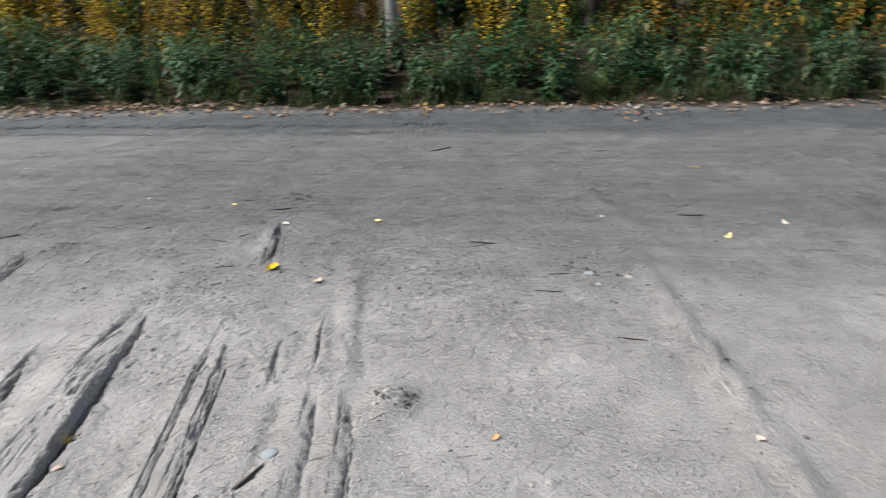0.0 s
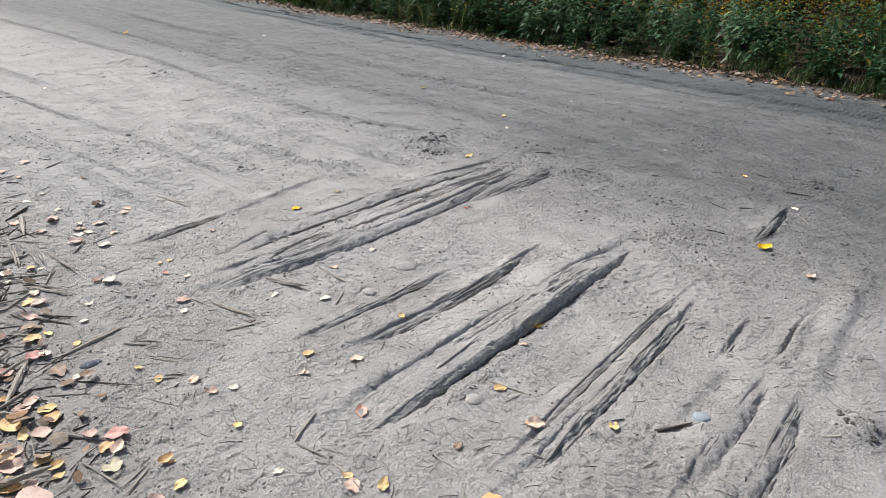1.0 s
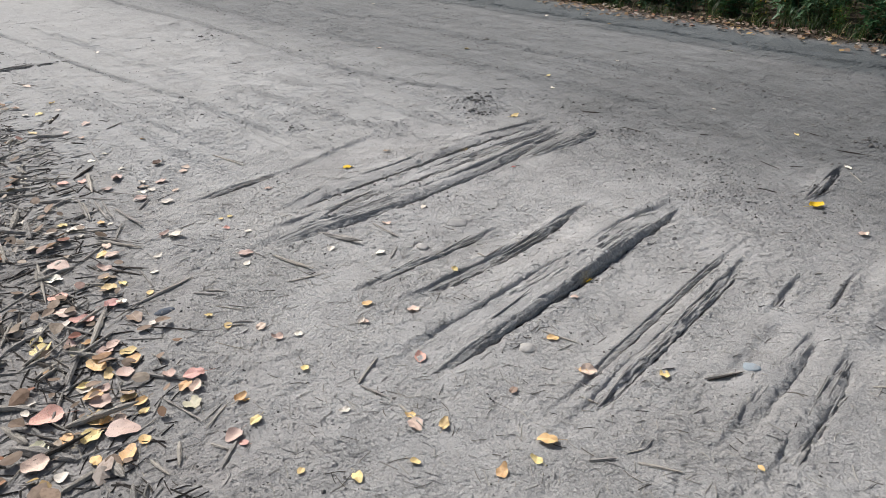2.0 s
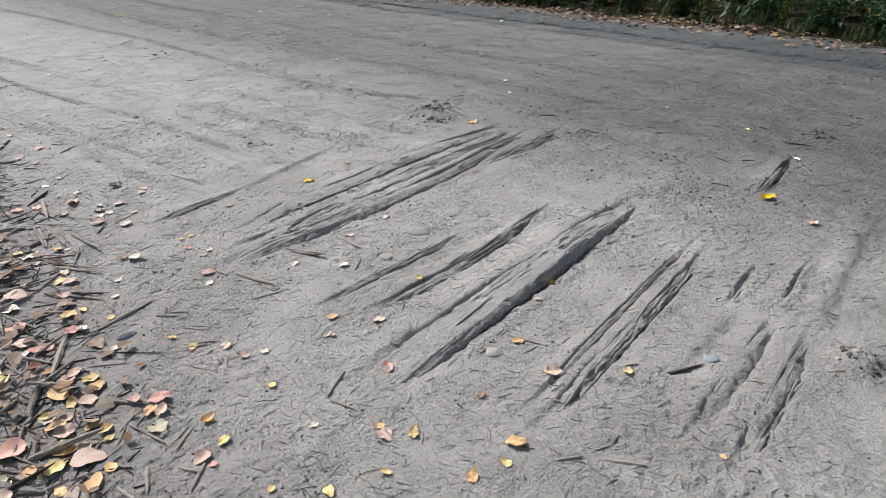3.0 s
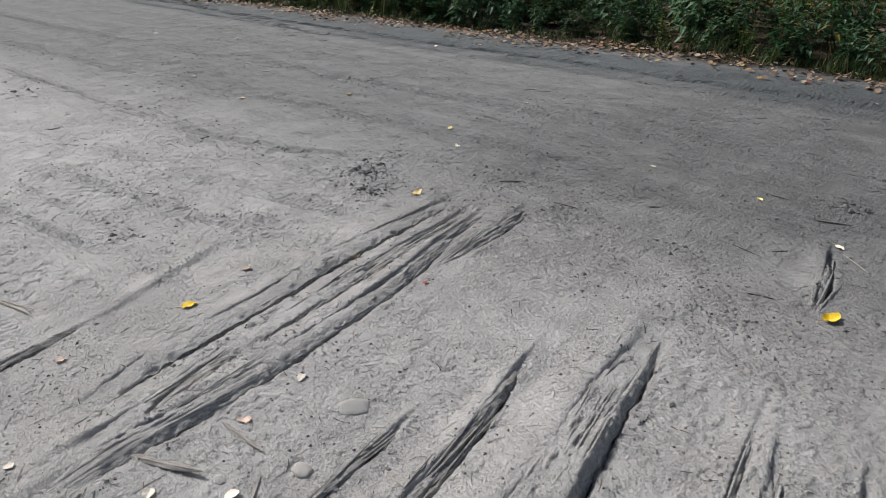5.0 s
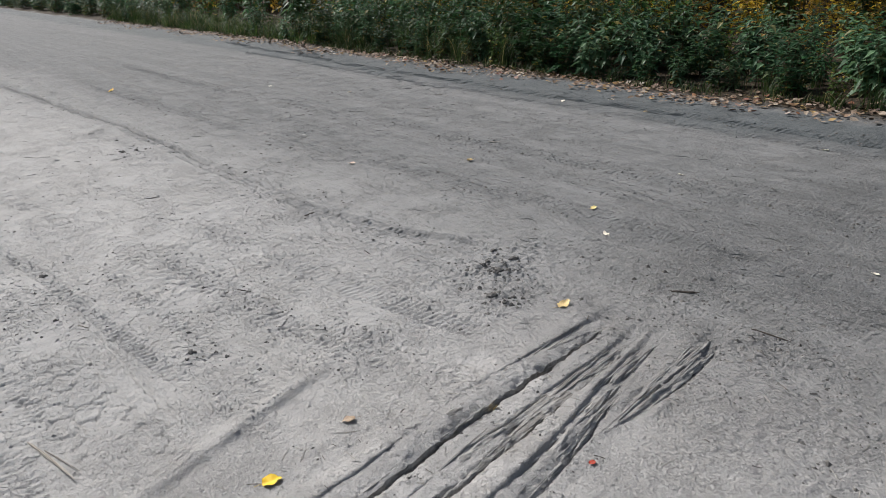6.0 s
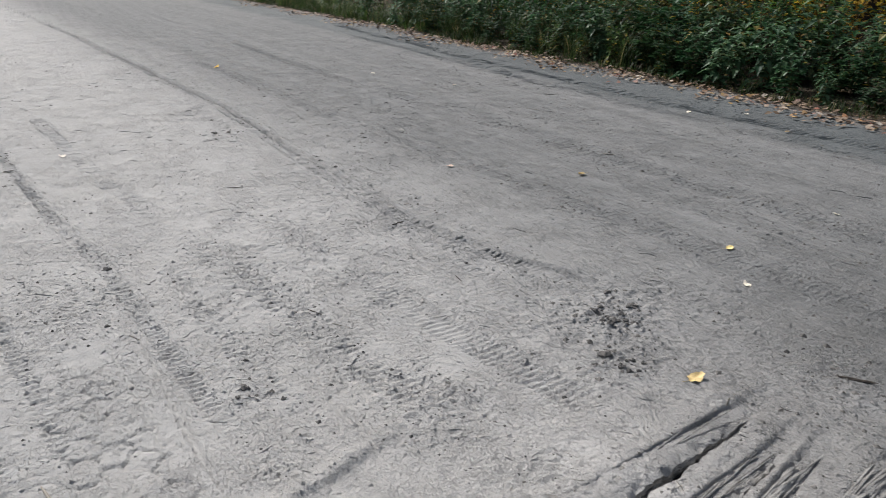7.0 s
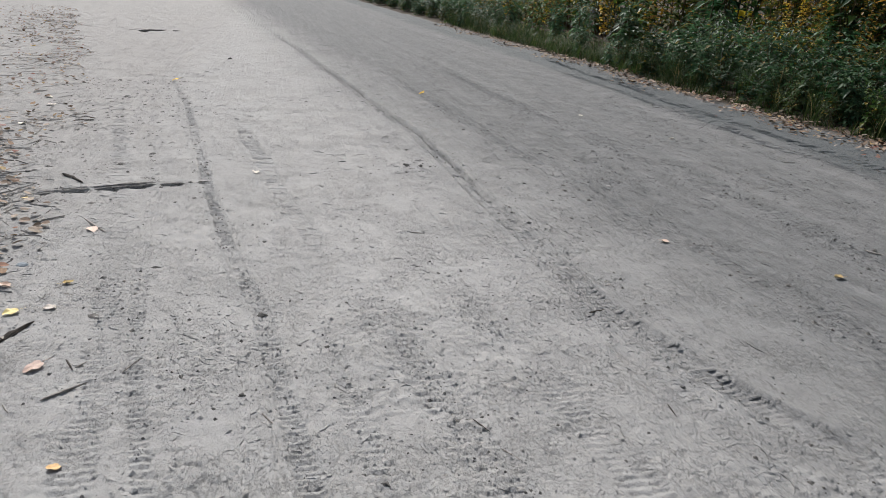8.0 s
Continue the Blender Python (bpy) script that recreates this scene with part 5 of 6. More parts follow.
# broken clods where a wheel tore the ground
CLOD_HEAPS = ((0.80, 1.96, 0.055, 16, 0.030), (-2.30, 2.92, 0.060, 15, 0.038), (-2.08, 2.76, 0.05, 12, 0.032), (-0.24, 4.09, 0.045, 14, 0.036), (1.50, 3.00, 0.12, 9, 0.032),
              (-2.50, 1.68, 0.09, 8, 0.020), (-0.33, 2.30, 0.07, 8, 0.018), (-0.20, 1.62, 0.06, 6, 0.016), (-3.00, 2.78, 0.10, 7, 0.022), (-5.9, 2.45, 0.15, 7, 0.035), (-1.15, 1.35, 0.05, 6, 0.018), (-0.69, 3.16, 0.055, 14, 0.024),
              (-0.24, 3.00, 0.09, 12, 0.018), (0.26, 3.22, 0.11, 14, 0.018), (-0.21, 2.79, 0.04, 5, 0.022), (-0.95, 3.80, 0.10, 10, 0.020), (-0.30, 3.86, 0.10, 10, 0.020), (0.16, 3.86, 0.09, 9, 0.018), (-0.22, 4.60, 0.05, 5, 0.030))
for cx, cy, wide, count, most in CLOD_HEAPS:
    for _ in range(count):
        x, y, size = stone_rng.gauss(cx, wide), stone_rng.gauss(cy, wide * 0.8), most * stone_rng.uniform(0.3, 1.0)
        ob = new("soil_clod", stone_rng.choice(stone_shapes["k"]))
        ob.matrix_world = Matrix.Translation((x, y, gz(x, y) + size * 0.08)) @ tilt(x, y) @ pose(0, 0, 0, 0, 0, stone_rng.uniform(0, 360)) @ Matrix.Diagonal((size, size, size * 1.2, 1))
        tagged(ob, "dark crumbly clod of soil lying on the dirt road", "soil clod", "clods")


# ---- crumbs, straw and litter, too many to count ----
def scatter_crumbs(box, count, even, mean, dark, rng, base=0.4, tall=1.0):
    """Little angular crumbs, thickest where the ground is loose."""
    tries = count * 6
    xs, ys = rng.uniform(box[0], box[1], tries), rng.uniform(box[2], box[3], tries)
    keep = sample(CRUMB, xs, ys) * 1.1 + even * np.clip(base + lumps(xs * 0.6, ys, 0.35, 51) + 0.6 * lumps(xs, ys, 0.12, 52), 0.03, 2) > rng.random(tries)
    xs, ys = xs[keep][:count], ys[keep][:count]
    zs = sample(GZ, xs, ys)
    shape = np.array([(1, 0, 0), (0, 1, 0), (-1, 0, 0), (0, -1, 0), (0.1, 0, 0.7 * tall)], float)
    tri = np.array([(0, 1, 4), (1, 2, 4), (2, 3, 4), (3, 0, 4)])
    size = np.minimum(rng.gamma(1.5, mean * 0.5, len(xs)) + mean * 0.35, mean * 2.2)
    verts = shape[None] * size[:, None, None] * rng.uniform(0.5, 1.4, (len(xs), 5, 3))
    turn = rng.uniform(0, 6.28, len(xs))
    c, s = np.cos(turn)[:, None], np.sin(turn)[:, None]
    verts = np.stack([verts[..., 0] * c - verts[..., 1] * s + xs[:, None], verts[..., 0] * s + verts[..., 1] * c + ys[:, None], verts[..., 2] + (zs - size * 0.05)[:, None]], -1)
    faces = (tri[None] + 5 * np.arange(len(xs))[:, None, None]).reshape(-1, 3)
    return mesh_from("soil_crumbs", verts.reshape(-1, 3).tolist(), faces.tolist(), [STONES["k"], SOIL], np.repeat((rng.random(len(xs)) > dark).astype(int), 4).tolist())


many = np.random.default_rng(3)
for box, count, even, mean, dark, *more in (
        ((-4.6, 2.2, -0.5, 3.4), 30000, 0.20, 0.0029, 0.06), ((-9.5, 3.5, 0.2, 5.2), 9000, 0.14, 0.0040, 0.25), ((-12, 5, 4.0, 6.9), 7000, 0.2, 0.0055, 0.3),
        ((-1.9, 1.9, 0.3, 3.6), 9000, 0.45, 0.0032, 0.28), ((-9, 4.5, 2.6, 6.6), 9000, 0.3, 0.0075, 0.3, -0.2, 0.8), ((-6, 2.5, 0.6, 3.4), 5000, 0.12, 0.0055, 0.15, -0.1, 0.7), ((-10, -3.6, -0.6, 1.1), 1500, 0.12, 0.013, 0.5, -0.2, 0.45), ((-14, -4.0, 0.6, 3.4), 900, 0.12, 0.012, 0.45, -0.35, 0.45), ((-2.55, -1.95, 2.45, 3.15), 130, 0.0, 0.0065, 0.6), ((-4.0, -2.0, 1.3, 2.25), 420, 0.0, 0.0048, 0.2), ((-2.6, 1.9, 2.9, 4.4), 300, 0.0, 0.005, 0.5)):
    tagged(new("soil_crumbs", scatter_crumbs(box, count, even, mean, dark, many, *more)), "small crumbs of soil strewn over the dirt road", "soil crumbs", kind="stuff")


def tread_prints(line, half, pitch, high, start, stop, rng):
    """Low curved bars that a tyre pressed up along a track."""
    xs, ys = np.array(line[::-1]).T
    verts, faces = [], []
    u = start
    while u > stop:
        u -= pitch * rng.uniform(0.85, 1.15) * (1 + 0.03 * max(0, -u - 5))
        if lumps(np.array([u]), np.array([half * 30]), 0.8, 61)[0] * 0.6 + rng.uniform(-0.6, 0.6) < -0.25:
            continue
        mid = float(np.interp(u, xs, ys)) + rng.normal(0, half * 0.06)
        thick = pitch * rng.uniform(0.22, 0.34)
        base = len(verts)
        for j in range(5):
            v = -1 + 0.5 * j
            px, py = u + 0.18 * half * abs(v) + rng.normal(0, pitch * 0.05), mid + v * half * rng.uniform(0.85, 1.0)
            z = gz(px, py)
            tall = high * rng.uniform(0.3, 1.2) * (0.35 if j in (0, 4) else 1.0)
            verts += [(px - thick, py, z - 0.002), (px, py, z + tall), (px + thick, py, z - 0.002)]
        for j in range(4):
            k = base + 3 * j
            faces += [(k, k + 3, k + 4, k + 1), (k + 1, k + 4, k + 5, k + 2)]
    return mesh_from("tread_prints", verts, faces, [SOIL])


for line, half, pitch, high, start, stop in (
        (TRACKS_FAR[0][0], 0.075, 0.034, 0.0032, -2.9, -18), (TRACKS_FAR[1][0], 0.05, 0.03, 0.0025, -2.5, -4.0), (TRACKS_NEAR[4][0], 0.065, 0.030, 0.0028, -4.3, -7.6),
        (TRACKS_NEAR[0][0], 0.055, 0.034, 0.003, -4.6, -8.5), (TRACKS_NEAR[2][0], 0.035, 0.028, 0.003, -4.4, -10), (TRACKS_FAR[-4][0], 0.10, 0.05, 0.008, 5.5, -14),
        (TRACKS_FAR[-2][0], 0.07, 0.05, 0.006, 5.5, -12), (TRACKS_FAR[-3][0], 0.10, 0.075, 0.012, -6.1, -11.5), (TRACKS_FAR[-5][0], 0.08, 0.045, 0.0035, 4.0, -12), (TRACKS_FAR[-6][0], 0.07, 0.04, 0.003, 3.0, -10)):
    tagged(new("tread_prints", tread_prints(line, half, pitch, high, start, stop, many)), "raised tyre tread prints in the damp dirt road", "tread prints", kind="stuff")


def scatter_lips(box, count, short, long, high, along, swing, rng):
    """Thin curled lips of dried crust, steep on one side, in patches; they lean to the way given, more or less."""
    verts, faces = [], []
    xs, ys = rng.uniform(box[0], box[1], count * 5), rng.uniform(box[2], box[3], count * 5)
    keep = lumps(xs, ys, 0.42, 91) + 0.6 * lumps(xs, ys, 0.15, 92) + 0.5 * sample(CRUMB, xs, ys) > rng.uniform(-0.2, 1.1, count * 5)
    for x, y in zip(xs[keep][:count], ys[keep][:count]):
        length, a = rng.uniform(short, long), along + rng.normal(0, swing)
        bend, tall, wide = rng.normal(0, 1.1), high * rng.uniform(0.3, 1.0), rng.uniform(0.003, 0.007)
        flip = 1 if rng.random() < 0.5 else -1
        base, px, py = len(verts), x, y
        for j in range(5):
            d = a + bend * (j / 4 - 0.5)
            nx, ny = -math.sin(d) * flip, math.cos(d) * flip
            t = tall * (0.15 if j in (0, 4) else rng.uniform(0.6, 1.1))
            z = gz(px, py)
            verts += [(px - nx * wide * 2.2, py - ny * wide * 2.2, z - 0.001), (px, py, z + t), (px + nx * 0.001, py + ny * 0.001, z - 0.003)]
            px, py = px + math.cos(d) * length / 4 + rng.normal(0, 0.0012), py + math.sin(d) * length / 4 + rng.normal(0, 0.0012)
        for j in range(4):
            k = base + 3 * j
            faces += [(k, k + 1, k + 4, k + 3), (k + 1, k + 2, k + 5, k + 4)]
    return mesh_from("crust_lips", verts, faces, [SOIL])


for box, count, short, long, high, along, swing in (
        ((-5.6, -1.8, 0.1, 2.7), 1300, 0.012, 0.06, 0.004, 0.6, 0.9), ((-1.9, 2.2, 0.2, 3.7), 2000, 0.010, 0.055, 0.0040, 0.2, 0.45), ((-9, 4.5, 2.7, 6.2), 1500, 0.02, 0.10, 0.0055, 0.05, 0.35), ((-12, -5, -0.4, 2.6), 300, 0.03, 0.11, 0.006, 0.8, 0.8)):
    tagged(new("crust_lips", scatter_lips(box, count, short, long, high, along, swing, many)), "thin curled lips of dried crust on the dirt road", "soil crust", kind="stuff")


def scatter_straw(spots, rng, short, long, material, name, thick=1.0):
    verts, faces = [], []
    for x, y in spots:
        length, a = rng.uniform(short, long), rng.uniform(0, 6.28)
        bend, w = rng.normal(0, 0.16), thick * rng.uniform(0.0005, 0.0012)
        base = len(verts)
        for j in range(4):
            s = j / 3 - 0.5
            d = a + bend * s
            px, py = x + math.cos(d) * length * s, y + math.sin(d) * length * s
            z = gz(px, py) + 0.0008 + rng.uniform(0, 0.0015)
            nx, ny = -math.sin(d) * w, math.cos(d) * w
            verts += [(px + nx, py + ny, z), (px, py, z + w * 1.3), (px - nx, py - ny, z)]
        for j in range(3):
            k = base + 3 * j
            faces += [(k, k + 1, k + 4, k + 3), (k + 1, k + 2, k + 5, k + 4)]
    return mesh_from(name, verts, faces, [material])


spots = [(many.uniform(-3.2, 1.6), many.normal(0.7, 0.75)) for _ in range(3000)] + [(many.uniform(-5, 2.5), many.uniform(0, 3.0)) for _ in range(600)]
spots = [(x, y) for x, y in spots if -0.6 < y < 4.3 and (x > -1.8 or y < 0.7)]
tagged(new("dry_straw", scatter_straw(spots, many, 0.015, 0.06, STRAW, "dry_straw")), "fine dry straw and root fibres strewn over the sand", "straw", kind="stuff")
spots = [(x, y) for x, y in ((many.uniform(-3.6, 0.2), many.normal(0.0, 0.32)) for _ in range(1500)) if -0.6 < y < 0.5 - 0.12 * (x + 3.4)]
for share, material, words in ((0, CHIP_PALE, "pale slivers of split wood in the litter"), (1, CHIP_GREY, "grey slivers of split wood in the litter")):
    tagged(new("wood_slivers", scatter_straw(spots[share::2], many, 0.015, 0.09, material, "wood_slivers", 2.2)), words, "wood slivers", kind="stuff")
spots = [(many.uniform(-3.4, 1.8), many.normal(0.9, 0.9)) for _ in range(300)] + [(many.uniform(-6, 3), many.uniform(1, 4)) for _ in range(120)]
spots = [(x, y) for x, y in spots if -0.6 < y < 5.5 and (x > -1.8 or y < 0.7)]
tagged(new("root_fibres", scatter_straw(spots, many, 0.010, 0.04, TWIG, "root_fibres", 1.3)), "short dark root fibres and bark shreds on the sand", "root fibres", kind="stuff")


def litter_mesh(spots, rng, low, high, lift):
    """Many small curled leaves in one mesh."""
    verts, faces = [], []
    for x, y in spots:
        size, a = rng.uniform(low, high), rng.uniform(0, 6.28)
        cup, rx, ry = rng.uniform(-0.3, 0.5), rng.uniform(-0.45, 0.45), rng.uniform(-0.45, 0.45)
        z = gz(x, y) + 0.004 + size * 0.12 + rng.uniform(0, lift)
        base = len(verts)
        verts.append((x, y, z))
        c, s = math.cos(a), math.sin(a)
        for i in range(9):
            t = 2 * math.pi * i / 9
            r = size * 0.5 * (1.25 if i == 0 else 1.0) * rng.uniform(0.85, 1.12)
            px, py = r * math.cos(t), r * math.sin(t) * 0.8
            verts.append((x + px * c - py * s, y + px * s + py * c, z + rx * px + ry * py + cup * abs(py) * 0.8))
        faces += [(base, base + 1 + i, base + 1 + (i + 1) % 9) for i in range(9)]
    return mesh_from("leaf_litter", verts, faces, [LITTER])


spots = []
while len(spots) < 5200:
    x = many.uniform(-26, 7)
    if many.random() > 1.1 - abs(x + 3) / 30 or (x > -2 and many.random() < 0.45):
        continue
    y = 7.02 + many.normal(0, 0.20) + 0.12 * math.sin(x * 1.9) + 0.07 * math.sin(x * 5.3)
    spots.append((x, y))
tagged(new("leaf_litter", litter_mesh(spots, many, 0.010, 0.062, 0.02)), "band of dry pink, yellow and brown leaves along the verge", "leaf litter", kind="stuff")
spots = [(many.uniform(-3.6, -0.2), many.normal(-0.05, 0.22)) for _ in range(260)]
VERGE_X, VERGE_Y = (-60, -23.6, -12.3, -7.9, -5.9, -4.0, -3.0), (-13.0, -3.9, -1.1, -0.2, 0.05, 0.42, 0.5)


def near_verge(low, high, count, wide):
    """Places on the littered near side of the road, thickest a little way in from its edge."""
    out = []
    for _ in range(count):
        x = low + (high - low) * many.random() ** 0.8
        y = float(np.interp(x, VERGE_X, VERGE_Y)) - many.gamma(1.6, wide * (1 + 0.05 * abs(x + 4))) + 0.12 * math.sin(x * 2.3)
        if lumps(np.array([x]), np.array([y]), 0.7, 81)[0] + many.uniform(-0.7, 0.7) > -0.25:
            out.append((x, y))
    return out


spots = [(x, y) for x, y in spots if y < 0.35] + near_verge(-26, -4.0, 2600, 0.32)
tagged(new("leaf_litter", litter_mesh(spots, many, 0.022, 0.055, 0.012)), "scattered dry leaves on the near side of the road", "leaf litter", kind="stuff")
spots = near_verge(-24, -4.0, 1300, 0.3)
tagged(new("twig_litter", scatter_straw(spots, many, 0.04, 0.24, CHIP_GREY, "twig_litter", 3.0)), "dark twigs and bark strewn on the near verge", "twigs", kind="stuff")
tagged(new("bark_litter", scatter_straw(near_verge(-24, -3.4, 420, 0.28), many, 0.03, 0.16, TWIG, "bark_litter", 2.6)), "dark shreds of bark strewn on the near verge", "bark", kind="stuff")
spots = [(x, y) for x, y in ((many.uniform(-3.8, 0.1), many.normal(0.05, 0.30)) for _ in range(900)) if -0.6 < y < 0.55 - 0.10 * (x + 3.4)]
tagged(new("bark_litter", scatter_straw(spots, many, 0.012, 0.10, TWIG, "bark_litter", 2.6)), "dark shreds of bark and twigs among the fallen leaves", "bark", kind="stuff")
spots = [(many.uniform(-30, 12), 8 + many.gamma(1.6, 4.0)) for _ in range(2200)]
tagged(new("leaf_litter", litter_mesh(spots, many, 0.06, 0.14, 0.03)), "yellow and brown leaves on the forest floor", "leaf litter", kind="stuff")


# ---- the green verge ----
def tube(verts, faces, points, radii, sides=5):
    base = len(verts)
    for p, r in zip(points, radii):
        for i in range(sides):
            t = 2 * math.pi * i / sides
            verts.append((p[0] + r * math.cos(t), p[1] + r * math.sin(t), p[2]))
    for j in range(len(points) - 1):
        for i in range(sides):
            k = (i + 1) % sides
            faces.append((base + j * sides + i, base + j * sides + k, base + (j + 1) * sides + k, base + (j + 1) * sides + i))


def blade(verts, faces, at, out, up, length, width, droop):
    """One pointed leaf with a folded midrib."""
    out, up = Vector(out).normalized(), Vector(up)
    side = out.cross(up).normalized()
    at = Vector(at)
    base = len(verts)
    for s, w, fall in ((0, 0.0, 0), (0.42, 1.0, 0.25), (1.0, 0.0, 1.0)):
        p = at + out * length * s + Vector((0, 0, -droop * length * fall))
        if w:
            verts += [tuple(p - side * width * w / 2 + up * width * 0.2 * w), tuple(p), tuple(p + side * width * w / 2 + up * width * 0.2 * w)]
        else:
            verts.append(tuple(p))
    faces += [(base, base + 2, base + 1), (base, base + 3, base + 2), (base + 1, base + 2, base + 4), (base + 2, base + 3, base + 4)]


def shrub_meshes(seed, stems, tall, leaf, narrow, gap, start, spread_, compound):
    rng = random.Random(seed)
    sv, sf, lv, lf = [], [], [], []
    for _ in range(stems):
        a, lean = rng.uniform(0, 6.28), rng.uniform(0.1, spread_)
        high = tall * rng.uniform(0.65, 1.1)
        x0, y0 = rng.uniform(-0.12, 0.12), rng.uniform(-0.12, 0.12)
        pts = []
        for j in range(5):
            s = j / 4
            off = lean * high * (s ** 1.6)
            pts.append((x0 + math.cos(a) * off + rng.uniform(-0.01, 0.01), y0 + math.sin(a) * off + rng.uniform(-0.01, 0.01), high * s * (1 - 0.18 * lean * s)))
        tube(sv, sf, pts, [0.006 * (1.15 - j / 4) for j in range(5)], 3)
        s, turn = start, rng.uniform(0, 6.28)
        while s < 1.0:
            k = min(3, int(s * 4))
            f = s * 4 - k
            p = [pts[k][i] * (1 - f) + pts[k + 1][i] * f for i in range(3)]
            turn += 2.4
            size = leaf * rng.uniform(0.7, 1.2) * (1.15 - 0.45 * s)
            rise = rng.uniform(-0.1, 0.6)
            out = (math.cos(turn), math.sin(turn), rise)
            if compound:
                stalk = Vector(out).normalized()
                for side in (-1, -0.5, 0, 0.5, 1):
                    d = Matrix.Rotation(side * 1.0, 3, "Z") @ stalk
                    blade(lv, lf, Vector(p) + stalk * size * 0.5, d, (0, 0, 1), size * (1 - 0.25 * abs(side)), size * narrow, rng.uniform(0.1, 0.5))
            else:
                blade(lv, lf, p, out, (0, 0, 1), size, size * narrow, rng.uniform(0.15, 0.75))
            s += gap / high
    return sv, sf, lv, lf


SHRUBS = [
    ("herb", 9, 0.85, 0.19, 0.46, 0.048, 0.10, 0.55, False, GREEN_GREY, "grey-green leafy herb with narrow drooping leaves on the verge"),
    ("bramble", 8, 0.80, 0.165, 0.56, 0.090, 0.12, 0.7, True, GREEN_DEEP, "deep green bramble with five-fingered leaves on the verge"),
    ("willowherb", 9, 1.05, 0.19, 0.27, 0.040, 0.15, 0.4, False, GREEN_DEEP, "tall dark green willowherb on the verge"),
    ("shrub", 10, 0.9, 0.12, 0.55, 0.042, 0.1, 0.65, False, GREEN_FRESH, "fresh green small-leaved shrub on the verge"),
    ("turning_shrub", 9, 1.05, 0.11, 0.6, 0.042, 0.15, 0.6, False, TURNING, "shrub turning brown and orange behind the verge"),
    ("yellow_sapling", 6, 2.1, 0.10, 0.85, 0.05, 0.1, 0.4, False, YELLOW, "yellow autumn sapling at the wood's edge"),
    ("fern", 12, 0.6, 0.10, 0.32, 0.028, 0.1, 0.9, False, GREEN_FRESH, "low fresh green fern-like plant on the verge"),
]
shrub_kinds = {}
for k, (name, stems, tall, leaf, narrow, gap, start, spread_, compound, material, label) in enumerate(SHRUBS):
    shrub_kinds[name] = []
    for variant in range(3):
        sv, sf, lv, lf = shrub_meshes(700 + 10 * k + variant, stems, tall, leaf, narrow, gap, start, spread_, compound)
        shrub_kinds[name].append((mesh_from("stalk", sv, sf, [STEM]), mesh_from("foliage", lv, lf, [material]), label))

plant_rng = random.Random(21)


def plant(name, x, y, size):
    stems, foliage, label = plant_rng.choice(shrub_kinds[name])
    # a gap in the growth before the pale aspen
    if y > 9.3 and abs(x - (1.25 - 0.1945 * y)) < 0.2:
        return
    root = new(name)
    root.empty_display_size = 0.1
    root.matrix_world = pose(x, y, gz(x, y) - 0.01, plant_rng.uniform(-6, 6), plant_rng.uniform(-6, 6), plant_rng.uniform(0, 360)) @ Matrix.Scale(size, 4)
    tagged(part("stalk", stems, root), kind="stuff")
    tagged(part("foliage", foliage, root), kind="stuff")
    tagged(root, label, "plant", "plants of the verge")


ROWS_OF_PLANTS = (
    (7.48, ("herb", "shrub", "bramble", "fern"), 0.5), (7.70, ("herb", "bramble", "herb", "herb", "bramble"), 0.62), (8.1, ("bramble", "herb", "willowherb", "herb"), 0.70),
    (8.55, ("willowherb", "herb", "bramble", "herb", "shrub"), 0.72), (9.1, ("turning_shrub", "shrub", "willowherb", "herb", "bramble"), 0.72), (10.0, ("turning_shrub", "yellow_sapling", "yellow_sapling", "turning_shrub"), 0.7),
    (10.8, ("turning_shrub", "shrub", "willowherb", "shrub"), 1.7), (12.0, ("turning_shrub", "yellow_sapling", "shrub", "willowherb"), 2.2))
x = -78.0
while x < 7.5:
    near = x > -15
    for y, names, size in ROWS_OF_PLANTS:
        px = x + plant_rng.uniform(-0.2, 0.2)
        if y > 10.5 and px > -9:
            continue
        if -13 > px > -22 and y < 8.3 and plant_rng.random() < 0.8:
            continue
        plant(plant_rng.choice(names), px, y + plant_rng.uniform(-0.16, 0.16), size * plant_rng.uniform(0.75, 1.25) * (1.0 if px > -5 else 1.25 if near else 1.7))
    x += 0.41 if near else 1.8
for _ in range(80):
    plant("yellow_sapling", plant_rng.uniform(-13, 0.5), plant_rng.uniform(11.2, 17), plant_rng.uniform(0.7, 1.2))
for _ in range(30):
    plant("turning_shrub", plant_rng.uniform(-1, 9), plant_rng.uniform(11, 15), plant_rng.uniform(1.0, 1.8))
for _ in range(80):
    plant(plant_rng.choice(("willowherb", "bramble", "shrub", "willowherb")), plant_rng.uniform(-11, 9), plant_rng.uniform(11.3, 20), plant_rng.uniform(1.3, 2.3))
for _ in range(30):
    plant("yellow_sapling", plant_rng.uniform(-40, 12), plant_rng.uniform(11, 20), plant_rng.uniform(0.6, 1.2))


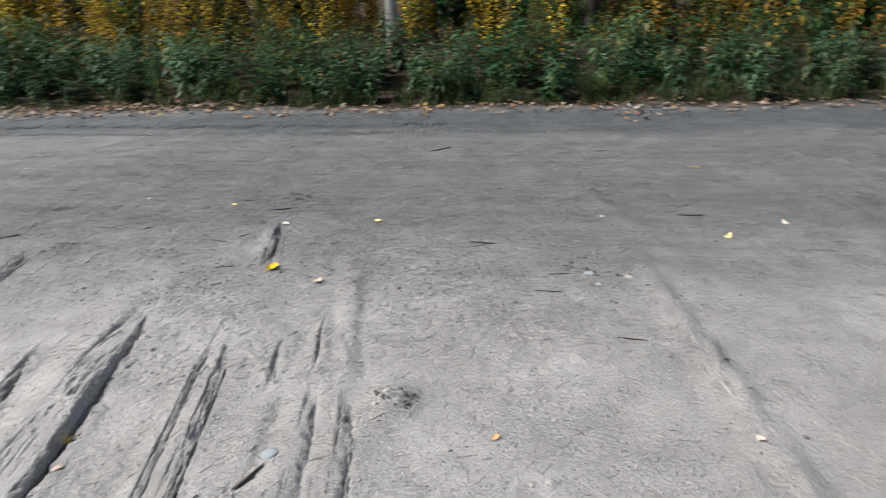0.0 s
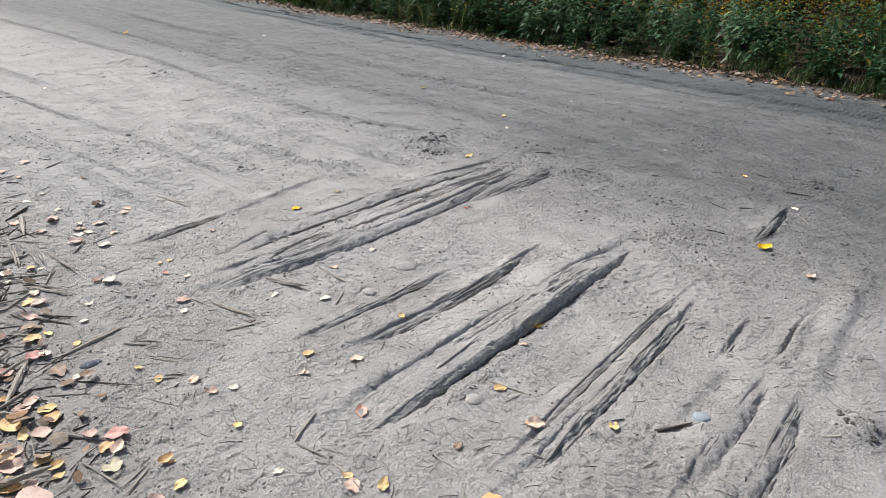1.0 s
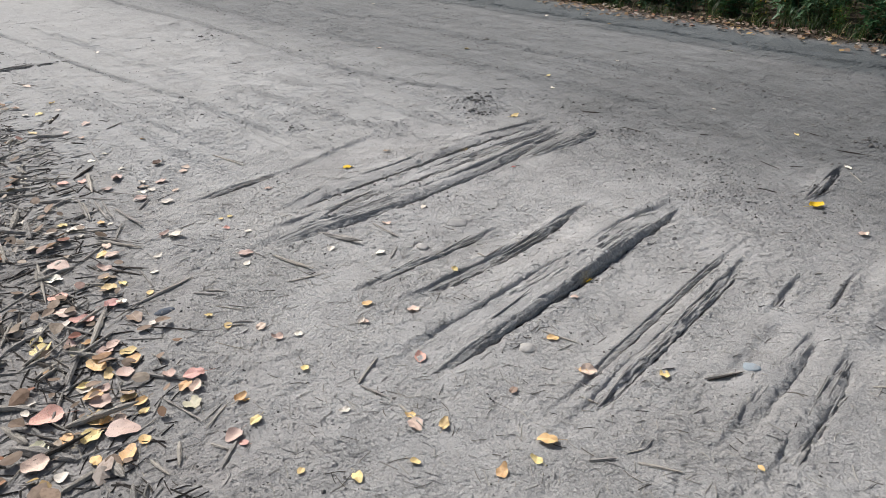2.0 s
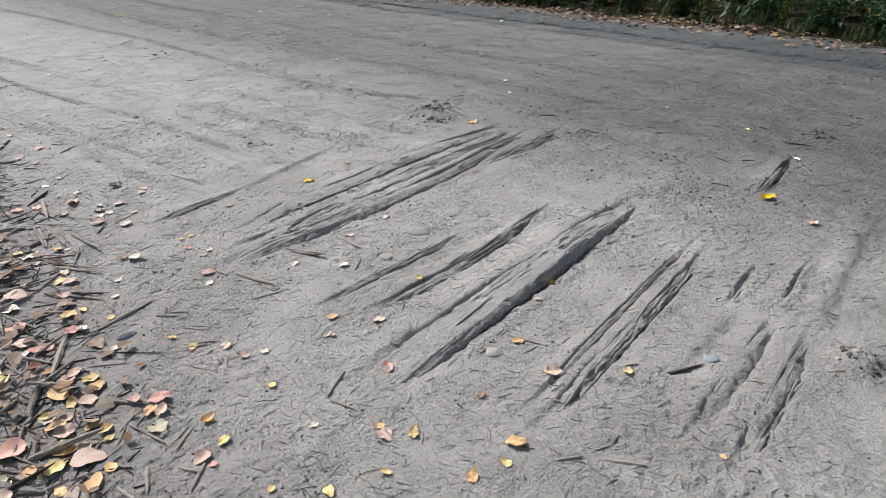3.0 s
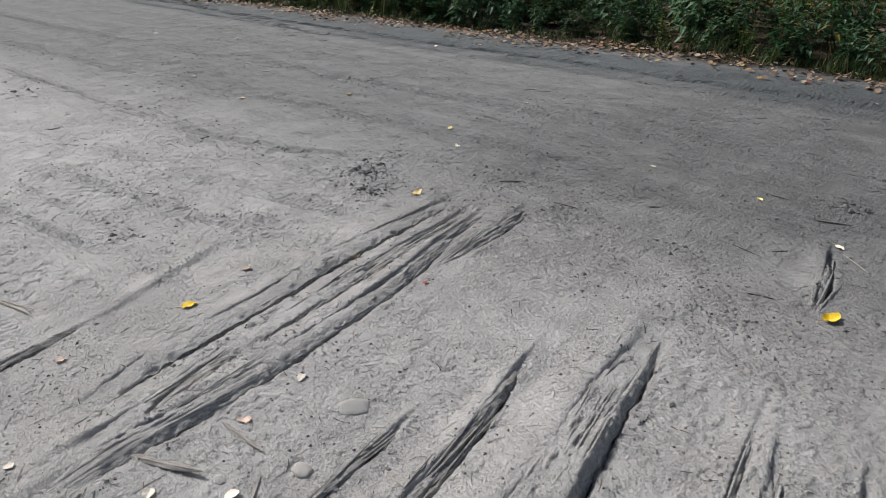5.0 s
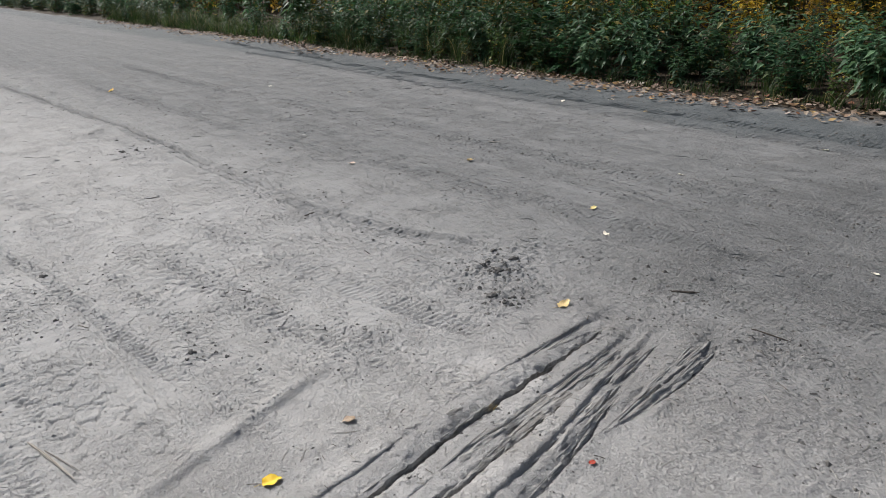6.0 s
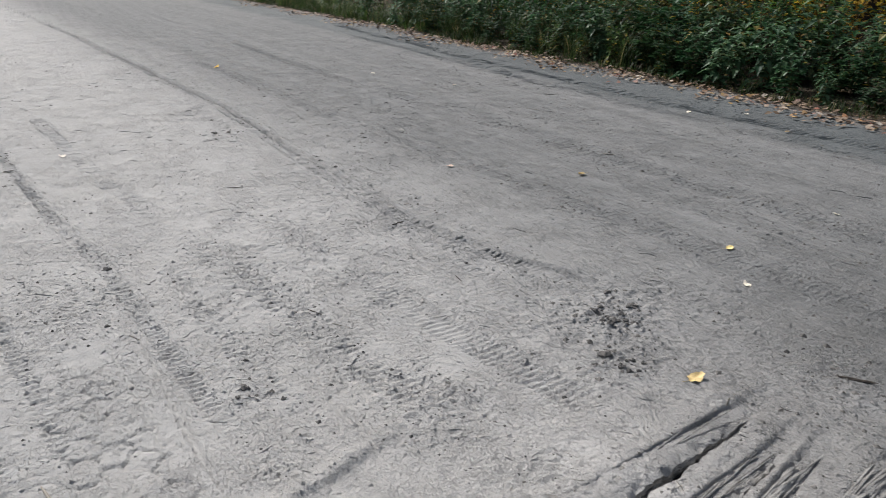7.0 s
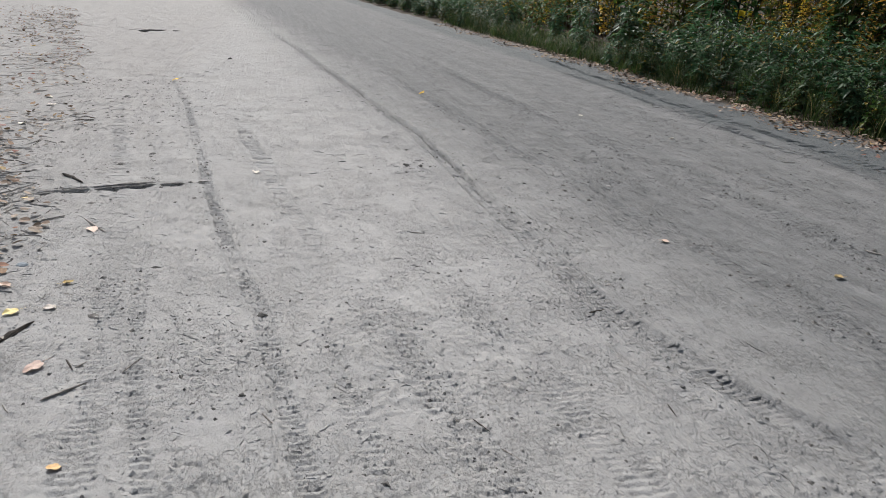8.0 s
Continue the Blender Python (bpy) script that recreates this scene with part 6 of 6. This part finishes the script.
def grass_mesh(tufts, rng, material=GRASS):
    verts, faces = [], []
    for x, y, tall, count in tufts:
        z = gz(x, y)
        for _ in range(count):
            a, lean = rng.uniform(0, 6.28), rng.uniform(0.15, 0.95)
            h, w = tall * rng.uniform(0.5, 1.1), rng.uniform(0.0025, 0.0055)
            bx, by = x + rng.normal(0, 0.04), y + rng.normal(0, 0.04)
            base = len(verts)
            for j in range(5):
                s = j / 4
                r = lean * h * s ** 1.7
                px, py, pz = bx + math.cos(a) * r, by + math.sin(a) * r, z - 0.01 + h * (s - 0.42 * lean * s ** 2.6)
                nx, ny = -math.sin(a) * w * (1 - 0.9 * s), math.cos(a) * w * (1 - 0.9 * s)
                verts += [(px - nx, py - ny, pz), (px + nx, py + ny, pz)]
            faces += [(base + 2 * j, base + 2 * j + 1, base + 2 * j + 3, base + 2 * j + 2) for j in range(4)]
    return mesh_from("grass", verts, faces, [material])


tufts = []
for _ in range(430):
    x = many.uniform(-26, 7)
    lush = -13 < x < -6 or x < -18 or x > -3.5
    if -13.5 > x > -19 or many.random() < (0.75 if lush else 0.16):
        tufts.append((x, 7.3 + abs(many.normal(0, 0.35)), many.uniform(0.3, 0.75) * (0.6 if x > -3.5 else 1.15 if lush else 0.7), 34))
tagged(new("grass", grass_mesh(tufts, many)), "long arching green grass along the verge", "grass", kind="stuff")
tufts = [(many.uniform(-24, 7), 7.18 + abs(many.normal(0, 0.12)), many.uniform(0.06, 0.2), 14) for _ in range(500)]
tagged(new("grass", grass_mesh(tufts, many)), "short thin grass at the road edge", "grass", kind="stuff")
tufts = [(many.uniform(-26, -11.5), 7.25 + many.gamma(1.5, 0.6), many.uniform(0.12, 0.34), 16) for _ in range(700)]
tagged(new("grass", grass_mesh(tufts, many, GRASS_FRESH)), "fresh green grass in a gap of the verge", "grass", kind="stuff")


# ---- the wood behind ----
def tree_meshes(seed, tall, girth, first):
    rng = random.Random(seed)
    tv, tf, lv, lf = [], [], [], []
    pts = [(0.12 * math.sin(j * 0.7 + seed), 0.12 * math.cos(j * 0.5 + seed), tall * j / 10) for j in range(11)]
    tube(tv, tf, pts, [girth * (1.25 if j == 0 else 1.0 - 0.085 * j) for j in range(11)], 10)
    for k in range(20):
        h = rng.uniform(first, 0.97)
        a, reach = k * 2.4, tall * 0.2 * (1.15 - h) * rng.uniform(0.8, 1.4)
        at = pts[int(h * 10)]
        limb = [(at[0] + math.cos(a) * reach * s, at[1] + math.sin(a) * reach * s, tall * h + reach * 0.55 * s) for s in (0, 0.4, 0.75, 1.0)]
        tube(tv, tf, limb, [girth * 0.28 * (1.1 - s) for s in (0, 0.4, 0.75, 1.0)], 5)
        for _ in range(24):
            p = limb[rng.choice((1, 2, 3))]
            p = (p[0] + rng.gauss(0, 0.4), p[1] + rng.gauss(0, 0.4), p[2] + rng.gauss(0, 0.35))
            blade(lv, lf, p, (rng.uniform(-1, 1), rng.uniform(-1, 1), rng.uniform(-0.6, 0.4)), (0, 0, 1), rng.uniform(0.16, 0.30), rng.uniform(0.12, 0.2), 0.4)
    return tv, tf, lv, lf


tree_kinds = []
for seed, tall, girth, first, bark, crown, label in ((1, 9.5, 0.11, 0.35, BARK_PALE, YELLOW, "slender aspen with pale bark and yellow crown"), (2, 11, 0.13, 0.3, BARK_PALE, TURNING, "aspen with pale bark and a turning crown"),
                                                     (3, 10, 0.14, 0.22, BARK_DARK, GREEN_DEEP, "dark-barked tree with a deep green crown")):
    tv, tf, lv, lf = tree_meshes(seed, tall, girth, first)
    tree_kinds.append((mesh_from("trunk", tv, tf, [bark], smooth=True), mesh_from("crown", lv, lf, [crown]), label))


def grow_tree(x, y, kind, size):
    trunk, crown, label = tree_kinds[kind]
    root = new("tree", trunk)
    root.matrix_world = pose(x, y, gz(x, y) - 0.05, plant_rng.uniform(-2, 2), plant_rng.uniform(-2, 2), plant_rng.uniform(0, 360)) @ Matrix.Scale(size, 4)
    part("crown", crown, root)
    tagged(root, label, "tree", "trees behind the verge")


grow_tree(-1.24, 12.9, 0, 1.0)
grow_tree(-1.15, 15.6, 0, 1.0)
for k in range(26):
    grow_tree(-9 + 0.62 * k + plant_rng.uniform(-0.3, 0.3) if abs(k - 12.5) > 1 else 8 + k * 0.1, plant_rng.uniform(13.2, 21), plant_rng.choice((2, 2, 2)), plant_rng.uniform(0.75, 1.1))
for k in range(56):
    x, y = plant_rng.uniform(-75, 14), plant_rng.uniform(11.5, 27)
    if abs(x + 1.2) > 1.2 and not (-9 < x < 6 and y < 16):
        grow_tree(x, y, plant_rng.choice((0, 1, 2, 2)), plant_rng.uniform(0.8, 1.25))
